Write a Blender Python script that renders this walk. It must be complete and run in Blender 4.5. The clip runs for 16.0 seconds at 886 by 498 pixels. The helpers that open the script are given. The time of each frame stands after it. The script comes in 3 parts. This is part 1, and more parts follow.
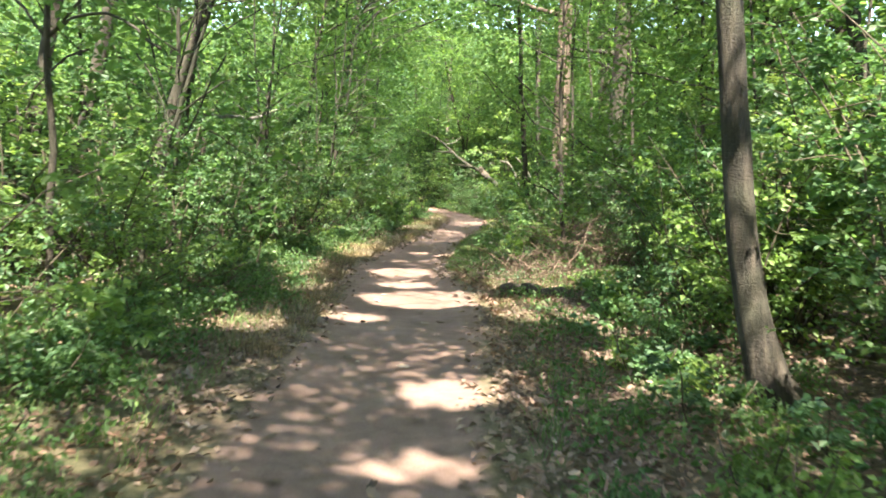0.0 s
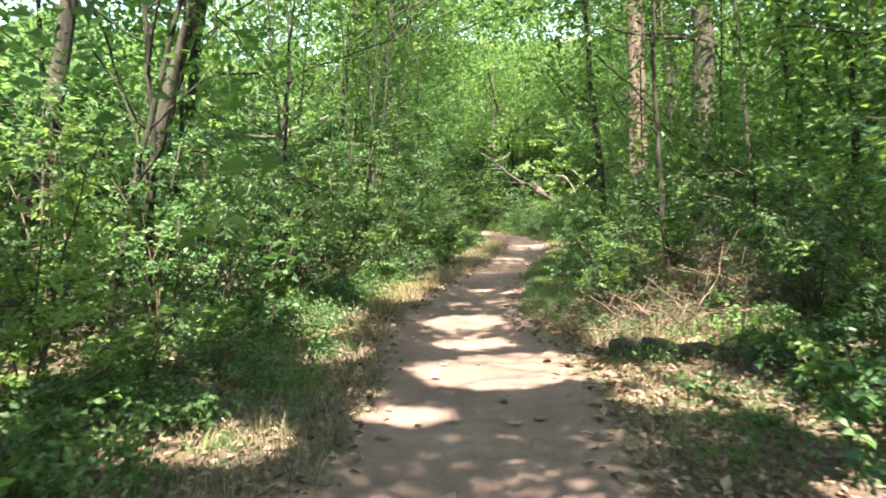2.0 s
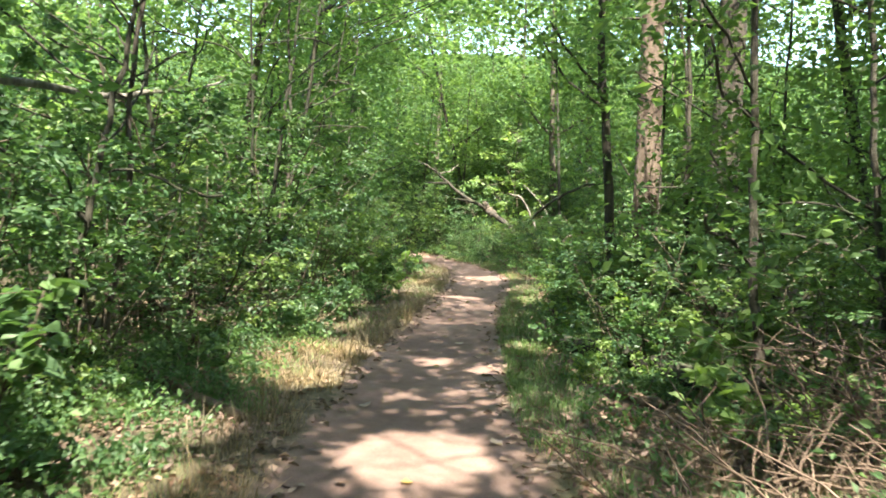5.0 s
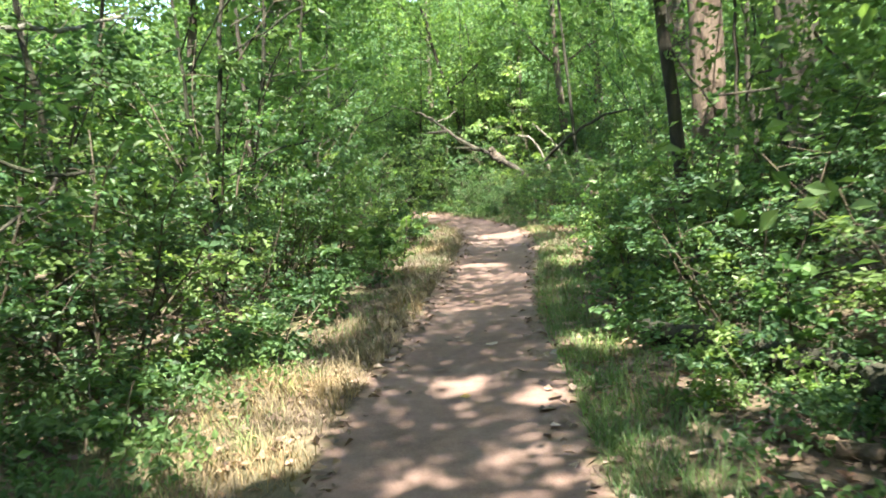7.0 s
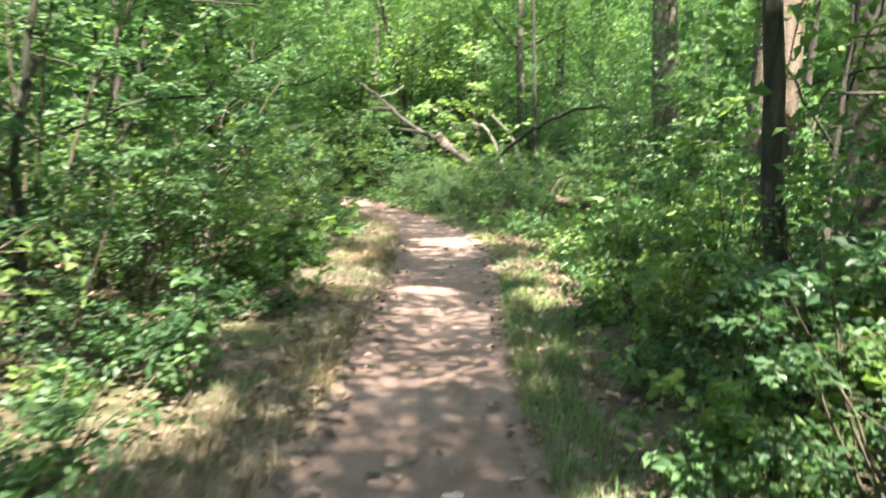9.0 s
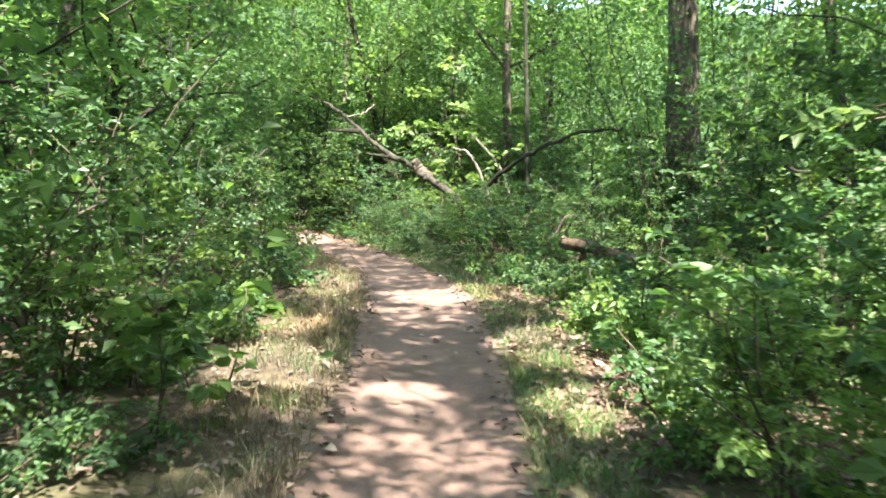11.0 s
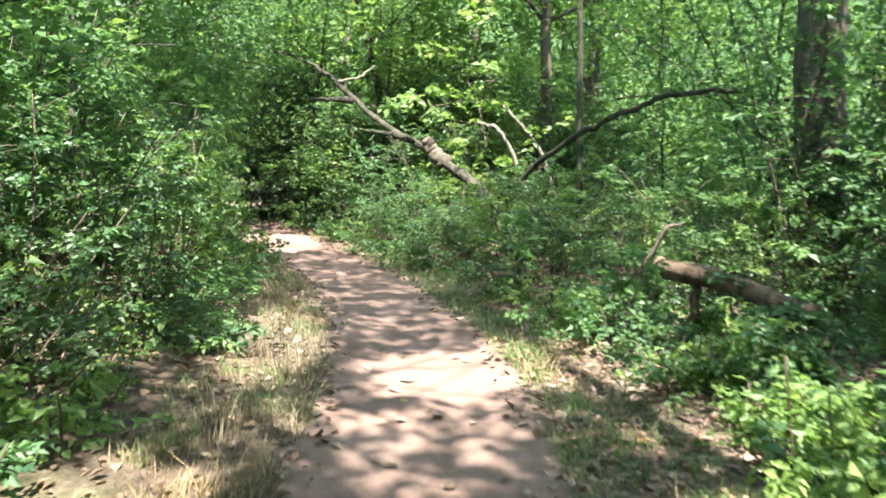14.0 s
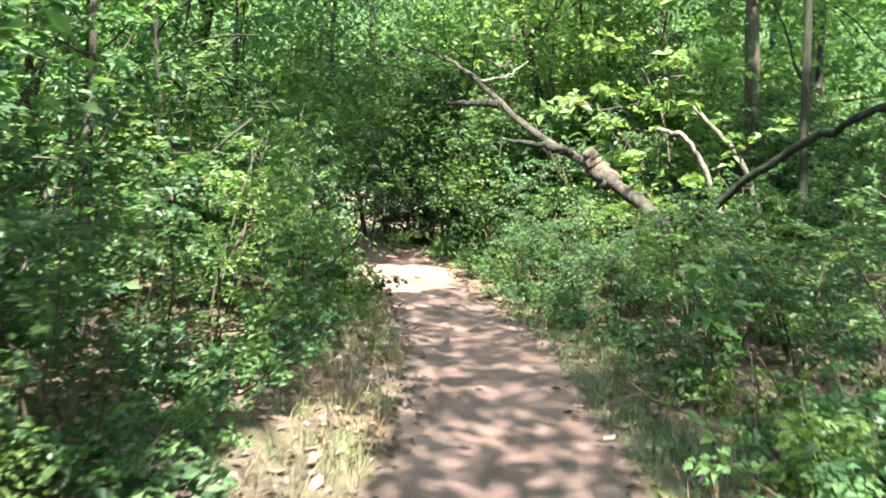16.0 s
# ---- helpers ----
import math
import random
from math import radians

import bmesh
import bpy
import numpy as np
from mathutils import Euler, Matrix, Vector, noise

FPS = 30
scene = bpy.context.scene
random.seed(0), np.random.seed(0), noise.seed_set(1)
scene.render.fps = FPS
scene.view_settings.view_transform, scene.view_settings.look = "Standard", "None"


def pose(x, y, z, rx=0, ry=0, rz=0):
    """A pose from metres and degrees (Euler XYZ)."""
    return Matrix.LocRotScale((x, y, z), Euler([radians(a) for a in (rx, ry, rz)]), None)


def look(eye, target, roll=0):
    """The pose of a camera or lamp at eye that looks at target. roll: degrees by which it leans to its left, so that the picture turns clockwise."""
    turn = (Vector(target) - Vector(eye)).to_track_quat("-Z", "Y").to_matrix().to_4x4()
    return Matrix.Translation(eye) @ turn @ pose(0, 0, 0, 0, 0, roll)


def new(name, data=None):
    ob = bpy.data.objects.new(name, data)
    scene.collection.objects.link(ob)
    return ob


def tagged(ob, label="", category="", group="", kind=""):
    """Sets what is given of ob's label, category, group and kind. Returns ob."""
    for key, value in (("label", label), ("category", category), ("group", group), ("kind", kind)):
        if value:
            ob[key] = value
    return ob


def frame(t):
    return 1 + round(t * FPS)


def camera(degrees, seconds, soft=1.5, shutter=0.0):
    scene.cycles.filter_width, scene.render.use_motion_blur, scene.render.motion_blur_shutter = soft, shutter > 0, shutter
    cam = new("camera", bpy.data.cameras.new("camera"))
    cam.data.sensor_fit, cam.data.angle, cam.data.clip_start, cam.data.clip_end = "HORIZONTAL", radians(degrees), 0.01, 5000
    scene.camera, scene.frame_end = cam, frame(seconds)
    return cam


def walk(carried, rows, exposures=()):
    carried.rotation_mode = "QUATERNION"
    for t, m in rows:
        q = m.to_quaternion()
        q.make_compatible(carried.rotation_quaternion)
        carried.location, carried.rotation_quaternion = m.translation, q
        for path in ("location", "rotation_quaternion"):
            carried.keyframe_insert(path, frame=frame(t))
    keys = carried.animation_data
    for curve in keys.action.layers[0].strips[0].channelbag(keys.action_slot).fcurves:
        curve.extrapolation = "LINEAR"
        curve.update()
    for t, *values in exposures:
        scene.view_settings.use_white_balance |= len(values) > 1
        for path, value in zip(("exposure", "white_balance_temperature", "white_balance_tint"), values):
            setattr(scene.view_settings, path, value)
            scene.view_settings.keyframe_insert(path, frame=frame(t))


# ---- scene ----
cam = camera(59.4, 16.0, soft=1.7, shutter=0.5)
METRES, EYE, TILT, LEAN, TURN = 23.0, 1.5, -5.4, -2.0, 0.0
ROWS = [
    (0.0, 0.0, 0.0, 0.0, -0.0, 0.0, 0.0),
    (0.5, -0.0017, 0.0325, 0.003, -0.76, 0.8, 0.49),
    (1.0, -0.0052, 0.0643, 0.0064, -1.55, 1.09, 1.65),
    (1.5, -0.0069, 0.0933, 0.0072, 0.92, 1.62, 2.28),
    (2.0, -0.0126, 0.1251, 0.0102, 3.51, 1.74, 3.22),
    (2.5, -0.0152, 0.1585, 0.0121, 2.36, 0.95, 3.29),
    (3.0, -0.019, 0.1913, 0.0148, 3.54, 0.31, 3.52),
    (3.5, -0.0205, 0.2222, 0.0191, 3.62, 1.07, 1.97),
    (4.0, -0.0219, 0.2559, 0.0222, 2.24, 2.13, 0.29),
    (4.5, -0.0258, 0.2853, 0.0261, -0.3, 2.64, -0.06),
    (5.0, -0.0271, 0.3163, 0.0291, -1.85, 2.77, 0.08),
    (7.5, -0.0228, 0.4625, 0.0405, -1.02, -2.7, 7.14),
    (8.0, -0.0211, 0.4941, 0.0431, 0.22, -4.35, 5.05),
    (8.5, -0.024, 0.5269, 0.0492, -1.47, -3.75, 2.0),
    (9.0, -0.0238, 0.5575, 0.0535, -6.31, -2.16, 0.8),
    (9.5, -0.0209, 0.5887, 0.0574, -10.08, 0.23, -1.68),
    (12.0, -0.0053, 0.7409, 0.0683, -8.25, -0.81, 2.67),
    (12.5, 0.0004, 0.7734, 0.0704, -9.09, -2.35, 3.04),
    (13.0, 0.0026, 0.8068, 0.0752, -9.48, -1.66, 2.52),
    (13.5, 0.0097, 0.8377, 0.0779, -8.27, -1.39, 2.15),
    (14.0, 0.0119, 0.8694, 0.0814, -7.0, -1.13, 0.21),
    (14.5, 0.0169, 0.897, 0.0831, -2.95, -0.6, -1.34),
    (15.0, 0.0214, 0.9267, 0.0853, 2.37, -0.85, -1.25),
    (15.5, 0.0301, 0.957, 0.0891, 4.78, -0.82, 0.0),
    (16.0, 0.0371, 0.9878, 0.0934, 6.37, -0.01, -1.17),
]
walk(cam, [(t, pose(0, 0, EYE, TILT, LEAN, TURN) @ pose(METRES * x, METRES * y, METRES * z, 90 + pitch, roll, yaw)) for t, x, y, z, yaw, pitch, roll in ROWS],
     exposures=((0.0, 3.15, 6950, 7), (3.0, 3.15, 6950, 7), (5.0, 2.95, 6850, 7), (8.0, 3.22, 6600, 7), (9.5, 3.35, 6650, 7), (12.0, 3.03, 6450, 7), (16.0, 3.22, 6350, 7)))

# ---- light ----
SUN_DIR = Vector((0.06, -0.47, 0.87)).normalized()      # towards the sun
world = bpy.data.worlds.new("sky")
scene.world = world
world.use_nodes = True
wt = world.node_tree
sky = wt.nodes.new("ShaderNodeTexSky")
sky.sky_type, sky.sun_disc = "NISHITA", False
sky.sun_elevation = math.asin(SUN_DIR.z)
sky.sun_rotation = math.atan2(SUN_DIR.x, SUN_DIR.y)
wt.nodes["Background"].inputs[1].default_value = 0.15
wt.links.new(sky.outputs[0], wt.nodes["Background"].inputs[0])
sun = new("sun", bpy.data.lights.new("sun", "SUN"))
sun.data.energy, sun.data.angle, sun.data.color = 4.4, radians(0.7), (1.0, 0.94, 0.84)
sun.matrix_basis = look(SUN_DIR * 60 + Vector((0, 18, 0)), (0, 18, 0))


# ---- materials ----
def material(name, rough=0.8):
    m = bpy.data.materials.new(name)
    m.use_nodes = True
    b = m.node_tree.nodes["Principled BSDF"]
    b.inputs["Roughness"].default_value = rough
    b.inputs["Specular IOR Level"].default_value = 0.3
    return m, m.node_tree, b


def node(nt, kind, **inputs):
    n = nt.nodes.new(kind)
    for k, v in inputs.items():
        n.inputs[k.replace("_", " ")].default_value = v
    return n


def ramp(nt, source, stops):
    r = nt.nodes.new("ShaderNodeValToRGB")
    while len(r.color_ramp.elements) < len(stops):
        r.color_ramp.elements.new(0.5)
    for e, (p, c) in zip(r.color_ramp.elements, stops):
        e.position, e.color = p, (*c, 1)
    nt.links.new(source, r.inputs[0])
    return r.outputs[0]


def mix(nt, fac, a, b, blend="MIX"):
    n = nt.nodes.new("ShaderNodeMixRGB")
    n.blend_type = blend
    for s, v in zip(n.inputs, (fac, a, b)):
        if isinstance(v, (int, float)):
            s.default_value = v
        elif isinstance(v, tuple):
            s.default_value = (*v, 1)
        else:
            nt.links.new(v, s)
    return n.outputs[0]


def noise_tex(nt, scale, detail=4.0, rough=0.55, stretch=None):
    co = nt.nodes.new("ShaderNodeTexCoord").outputs["Object"]
    if stretch:
        mp = nt.nodes.new("ShaderNodeMapping")
        mp.inputs["Scale"].default_value = stretch
        nt.links.new(co, mp.inputs[0])
        co = mp.outputs[0]
    n = node(nt, "ShaderNodeTexNoise", Scale=scale, Detail=detail, Roughness=rough)
    nt.links.new(co, n.inputs["Vector"])
    return n.outputs[0]


def bump(nt, b, height, strength, distance):
    n = node(nt, "ShaderNodeBump", Strength=strength, Distance=distance)
    nt.links.new(height, n.inputs["Height"])
    nt.links.new(n.outputs[0], b.inputs["Normal"])


def leaf_material(name, dark, mid, light, translucent=0.4, rough=0.5, gloss=0.42, by_object=False):
    m, nt, b = material(name, rough)
    b.inputs["Specular IOR Level"].default_value = gloss
    geo = nt.nodes.new("ShaderNodeNewGeometry")
    info = nt.nodes.new("ShaderNodeObjectInfo")
    col = ramp(nt, info.outputs["Random"] if by_object else geo.outputs["Random Per Island"], [(0.0, dark), (0.55, mid), (1.0, light)])
    hsv = node(nt, "ShaderNodeHueSaturation", Saturation=0.9)
    mr = nt.nodes.new("ShaderNodeMapRange")
    mr.inputs[3].default_value, mr.inputs[4].default_value = 0.75, 1.25
    nt.links.new(info.outputs["Random"], mr.inputs[0])
    nt.links.new(mr.outputs[0], hsv.inputs["Value"])
    patchy = ramp(nt, noise_tex(nt, 0.9, 3), [(0.35, (0.72, 0.78, 0.9)), (0.5, (1.0, 1.0, 1.0)), (0.66, (1.3, 1.16, 0.95))])
    col = mix(nt, 1.0, col, patchy, "MULTIPLY")
    nt.links.new(col, hsv.inputs["Color"])
    nt.links.new(hsv.outputs[0], b.inputs["Base Color"])
    tr = nt.nodes.new("ShaderNodeBsdfTranslucent")
    warm = mix(nt, 1.0, hsv.outputs[0], (1.3, 1.35, 0.75), "MULTIPLY")
    nt.links.new(warm, tr.inputs[0])
    ms = nt.nodes.new("ShaderNodeMixShader")
    ms.inputs[0].default_value = translucent
    nt.links.new(b.outputs[0], ms.inputs[1])
    nt.links.new(tr.outputs[0], ms.inputs[2])
    nt.links.new(ms.outputs[0], nt.nodes["Material Output"].inputs[0])
    return m


def bark_material(name, dark, light, scale=9.0, blotched=(0.20, 0.19, 0.15)):
    m, nt, b = material(name, 0.9)
    ridges = noise_tex(nt, scale, 6, 0.65, (1, 1, 0.18))
    blotch = noise_tex(nt, 2.2, 4)
    fine = noise_tex(nt, scale * 5, 4, 0.6)
    col = ramp(nt, ridges, [(0.4, dark), (0.6, light)])
    col = mix(nt, ramp(nt, blotch, [(0.45, (0, 0, 0)), (0.7, (0.6, 0.6, 0.6))]), col, blotched)
    col = mix(nt, 0.35, col, ramp(nt, fine, [(0.3, (0.4, 0.4, 0.4)), (0.7, (1.2, 1.2, 1.2))]), "MULTIPLY")
    nt.links.new(col, b.inputs["Base Color"])
    bump(nt, b, mix(nt, 0.3, ridges, fine), 1.0, 0.05)
    return m


LEAF = leaf_material("shrub_leaf", (0.048, 0.11, 0.036), (0.084, 0.175, 0.056), (0.145, 0.25, 0.085), 0.52)
LEAF_DARK = leaf_material("dark_leaf", (0.036, 0.085, 0.034), (0.064, 0.14, 0.052), (0.10, 0.19, 0.07), 0.48, 0.45)
# lighter leaf tone; on some bushes and saplings it stands in for sunlight
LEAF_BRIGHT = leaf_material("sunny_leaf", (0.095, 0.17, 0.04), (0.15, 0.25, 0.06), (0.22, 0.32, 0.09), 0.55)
LEAF_CROWN = leaf_material("crown_leaf", (0.07, 0.135, 0.038), (0.115, 0.21, 0.056), (0.17, 0.275, 0.08), 0.58)
GRASS_GREEN = leaf_material("green_grass", (0.055, 0.115, 0.03), (0.095, 0.18, 0.045), (0.17, 0.25, 0.08), 0.4)
GRASS_DRY = leaf_material("dry_grass", (0.11, 0.085, 0.045), (0.19, 0.145, 0.08), (0.30, 0.24, 0.14), 0.25, 0.7)
GRASS_BROWN = leaf_material("brown_grass", (0.07, 0.055, 0.03), (0.13, 0.10, 0.055), (0.21, 0.165, 0.10), 0.25, 0.75)
LITTER = leaf_material("dead_leaf", (0.07, 0.043, 0.03), (0.17, 0.11, 0.078), (0.29, 0.21, 0.16), 0.12, 0.75)
LITTER_RED = leaf_material("reddish_dead_leaf", (0.085, 0.045, 0.03), (0.17, 0.10, 0.072), (0.26, 0.17, 0.13), 0.15, 0.7)
LYING = leaf_material("lying_dead_leaf", (0.07, 0.045, 0.032), (0.18, 0.12, 0.09), (0.32, 0.25, 0.20), 0.1, 0.75, 0.3, True)
LITTER_YELLOW = leaf_material("yellow_leaf", (0.32, 0.15, 0.04), (0.42, 0.26, 0.06), (0.48, 0.36, 0.10), 0.2, 0.6)
BARK = bark_material("grey_brown_bark", (0.04, 0.032, 0.025), (0.13, 0.10, 0.078), 9.0, (0.15, 0.135, 0.10))
BARK_DARK = bark_material("dark_bark", (0.028, 0.024, 0.02), (0.085, 0.07, 0.055), 14, (0.05, 0.055, 0.035))
BARK_PINE = bark_material("reddish_flaky_bark", (0.055, 0.038, 0.03), (0.175, 0.13, 0.10), 8, (0.10, 0.08, 0.06))
BARK_PALE = bark_material("weathered_grey_wood", (0.09, 0.08, 0.065), (0.27, 0.24, 0.20), 12, (0.10, 0.11, 0.07))
MOSSY = bark_material("mossy_dark_bark", (0.02, 0.02, 0.014), (0.055, 0.05, 0.036), 14, (0.03, 0.042, 0.018))
ROTTEN = bark_material("rotten_brown_wood", (0.06, 0.04, 0.027), (0.17, 0.115, 0.08), 10, (0.10, 0.085, 0.055))
TWIG, tw_nt, tw_b = material("twig_wood", 0.85)
tw_nt.links.new(ramp(tw_nt, noise_tex(tw_nt, 12), [(0.3, (0.035, 0.028, 0.02)), (0.7, (0.10, 0.08, 0.055))]), tw_b.inputs["Base Color"])
DEAD_TWIG, dt_nt, dt_b = material("dead_twig_wood", 0.85)
dt_nt.links.new(ramp(dt_nt, noise_tex(dt_nt, 9), [(0.3, (0.065, 0.045, 0.032)), (0.7, (0.175, 0.122, 0.092))]), dt_b.inputs["Base Color"])



def soil_colour(nt):
    big, mid, fine = noise_tex(nt, 0.7, 5), noise_tex(nt, 9, 6, 0.7), noise_tex(nt, 45, 5, 0.75)
    c = ramp(nt, mid, [(0.3, (0.045, 0.032, 0.024)), (0.5, (0.11, 0.078, 0.056)), (0.7, (0.23, 0.165, 0.12))])
    c = mix(nt, ramp(nt, big, [(0.45, (0, 0, 0)), (0.65, (0.55, 0.55, 0.55))]), c, (0.085, 0.105, 0.035))
    c = mix(nt, 0.7, c, ramp(nt, fine, [(0.3, (0.45, 0.45, 0.45)), (0.65, (1.3, 1.3, 1.3))]), "MULTIPLY")
    return c, mix(nt, 0.5, mid, fine)


SOIL, nt, b = material("forest_floor_humus", 0.95)
c, relief = soil_colour(nt)
nt.links.new(c, b.inputs["Base Color"])
bump(nt, b, relief, 1.0, 0.05)

PATH_MAT, nt, b = material("trodden_sandy_earth", 0.95)
big, mid, fine = noise_tex(nt, 0.9, 5), noise_tex(nt, 7, 6, 0.65), noise_tex(nt, 70, 5, 0.7)
c = ramp(nt, big, [(0.32, (0.150, 0.097, 0.081)), (0.55, (0.198, 0.131, 0.110)), (0.75, (0.238, 0.164, 0.140))])
c = mix(nt, 0.6, c, ramp(nt, mid, [(0.3, (0.6, 0.57, 0.55)), (0.6, (1.05, 1.05, 1.05))]), "MULTIPLY")
c = mix(nt, 0.6, c, ramp(nt, fine, [(0.3, (0.6, 0.58, 0.56)), (0.65, (1.15, 1.15, 1.15))]), "MULTIPLY")
soil, relief = soil_colour(nt)
worn = nt.nodes.new("ShaderNodeAttribute")
worn.attribute_name = "litter"
ragged = nt.nodes.new("ShaderNodeMath")
ragged.operation = "ADD"
nt.links.new(worn.outputs["Fac"], ragged.inputs[0])
nt.links.new(noise_tex(nt, 5, 7, 0.7), ragged.inputs[1])
c = mix(nt, ramp(nt, ragged.outputs[0], [(0.78, (0, 0, 0)), (0.98, (1, 1, 1))]), c, soil)
nt.links.new(c, b.inputs["Base Color"])
bump(nt, b, mix(nt, 0.4, mid, fine), 0.7, 0.03)

WOODS, nt, b = material("far_foliage", 0.9)
c = ramp(nt, noise_tex(nt, 0.8, 8, 0.75), [(0.35, (0.025, 0.06, 0.02)), (0.6, (0.09, 0.17, 0.05)), (0.75, (0.14, 0.22, 0.08))])
nt.links.new(c, b.inputs["Base Color"])
bump(nt, b, noise_tex(nt, 1.5, 8, 0.8), 1.0, 0.6)

rng = np.random.default_rng(7)


# ---- mesh helpers ----
def quad_mesh(name, verts, quads, mat, smooth=False):
    """A mesh out of arrays of places and four-cornered faces."""
    me = bpy.data.meshes.new(name)
    verts, quads = np.asarray(verts, np.float32), np.asarray(quads, np.int32)
    me.vertices.add(len(verts))
    me.vertices.foreach_set("co", verts.ravel())
    me.loops.add(quads.size)
    me.loops.foreach_set("vertex_index", quads.ravel())
    me.polygons.add(len(quads))
    me.polygons.foreach_set("loop_start", np.arange(0, quads.size, 4, dtype=np.int32))
    me.polygons.foreach_set("use_smooth", np.full(len(quads), smooth))
    me.materials.append(mat)
    me.update(calc_edges=True)
    me.validate()
    return me


def joined(pieces):
    vs, qs, n = [], [], 0
    for v, q in pieces:
        vs.append(v)
        qs.append(q + n)
        n += len(v)
    return np.concatenate(vs), np.concatenate(qs)


def unit(a):
    return a / np.maximum(np.linalg.norm(a, axis=-1, keepdims=True), 1e-9)


def tube(points, radii, sides=7, rough=0.0, r=rng, ends=True):
    """A tapered limb along points, closed at both ends."""
    p, radii = np.asarray(points, float), np.asarray(radii, float)
    d = unit(np.gradient(p, axis=0))
    ref = np.array([0.31, 0.95, 0.05]) if abs(d[0][2]) > 0.7 else np.array([0.0, 0.1, 1.0])
    u = unit(np.cross(d, ref))
    w = np.cross(d, u)
    a = np.arange(sides) * 2 * np.pi / sides
    k = 1 + rough * (r.random((len(p), sides)) - 0.5) + rough * 0.7 * np.sin(a * 2 + r.random() * 6)[None]
    ring = p[:, None] + (u[:, None] * np.cos(a)[None, :, None] + w[:, None] * np.sin(a)[None, :, None]) * (radii[:, None] * k)[..., None]
    if not ends:
        i, j = np.arange(len(p) - 1)[:, None] * sides, np.arange(sides)[None]
        return ring.reshape(-1, 3), np.stack([i + j, i + (j + 1) % sides, i + sides + (j + 1) % sides, i + sides + j], -1).reshape(-1, 4)
    ends = [np.repeat(p[:1], sides, 0) + 0.001 * (ring[0] - p[0]), np.repeat(p[-1:], sides, 0) + 0.001 * (ring[-1] - p[-1])]
    v = np.concatenate([ends[0], ring.reshape(-1, 3), ends[1]])
    i = np.arange(len(p) + 1)[:, None] * sides
    j = np.arange(sides)[None]
    q = np.stack([i + j, i + (j + 1) % sides, i + sides + (j + 1) % sides, i + sides + j], -1).reshape(-1, 4)
    return v, q


def leaves(at, along, length, width, r=rng, flat=0.6, broad=False):
    """Leaves, folded and pointed, at places, growing along directions."""
    n = len(at)
    along = unit(along + r.normal(0, 0.35, (n, 3)))
    up = unit(np.array([0, 0, 1.0]) * flat + r.normal(0, 0.45, (n, 3)))
    side = unit(np.cross(along, up))
    up = np.cross(side, along)
    s = (0.65 + 0.7 * r.random((n, 1)))
    ln, wd = length * s, width * s
    if broad:
        tip = at + along * ln - up * ln * 0.15
        a, c = at + along * ln * 0.28, at + along * ln * 0.68
        v = np.stack([at, a + side * wd * 0.5 + up * wd * 0.14, c + side * wd * 0.36 + up * wd * 0.1, tip,
                      c - side * wd * 0.36 + up * wd * 0.1, a - side * wd * 0.5 + up * wd * 0.14], 1).reshape(-1, 3)
        i = np.arange(n)[:, None] * 6
        return v, np.concatenate([i + [[0, 1, 2, 3]], i + [[0, 3, 4, 5]]])
    v = np.stack([at, at + along * ln * 0.45 + side * wd * 0.5 + up * wd * 0.18,
                  at + along * ln - up * ln * 0.12, at + along * ln * 0.45 - side * wd * 0.5 + up * wd * 0.18], 1)
    return v.reshape(-1, 3), np.arange(4 * n).reshape(-1, 4)


def curve_line(start, way, length, steps, wander, sag, r):
    p, d, out = np.array(start, float), unit(np.array(way, float)), [np.array(start, float)]
    for _ in range(steps):
        d = unit(d + r.normal(0, wander, 3) + np.array([0, 0, sag]))
        p = p + d * length / steps
        out.append(p.copy())
    return np.array(out)


def part(name, me, parent, label=""):
    ob = new(name, me)
    ob.parent = parent
    if label:
        ob["label"] = label
    return ob


def thing(name, label, category, group="", at=(0, 0, 0), kind=""):
    ob = new(name)
    ob.matrix_basis = pose(*at)
    return tagged(ob, label, category, group, kind)


# ---- plan of the path: y, left edge, right edge ----
EDGE_Y = [-30, 0, 3.6, 6, 8.5, 10.2, 11.6, 12.8, 14.7, 17.2, 18.9, 21.5, 23.8, 25.4, 27.0, 28.2, 29.9, 32.0, 34.2, 37.2, 40, 46]
EDGE_L = [-1.1, -1.15, -1.15, -1.2, -1.1, -1.25, -1.4, -1.28, -1.1, -0.7, -0.5, -0.15, 0.06, 0.18, 0.15, 0.08, -0.3, -0.78, -1.65, -2.9, -4.9, -11]
EDGE_R = [0.3, 0.25, 0.27, 0.35, 0.5, 0.35, 0.12, 0.1, 0.25, 0.43, 0.66, 1.1, 1.38, 1.52, 1.45, 1.3, 1.05, 0.5, -0.15, -1.2, -3.1, -8.5]


def left(y):
    return np.interp(y, EDGE_Y, EDGE_L)


def right(y):
    return np.interp(y, EDGE_Y, EDGE_R)


def off_path(x, y):
    """How far a place lies outside the path (0 upon it)."""
    return np.maximum(np.maximum(left(y) - x, x - right(y)), 0)


def ground_z(x, y):
    x, y = np.asarray(x, float), np.asarray(y, float)
    d = off_path(x, y)
    wave = 0.05 * np.sin(x * 1.1 + 0.6 * y) + 0.04 * np.sin(y * 0.9 - x * 0.7 + 1) + 0.025 * np.sin(3.1 * x + 1.7 * y)
    rise = np.clip(d / 1.5, 0, 1)
    return rise * (0.035 + wave) + np.clip(d - 2, 0, 6) * 0.02


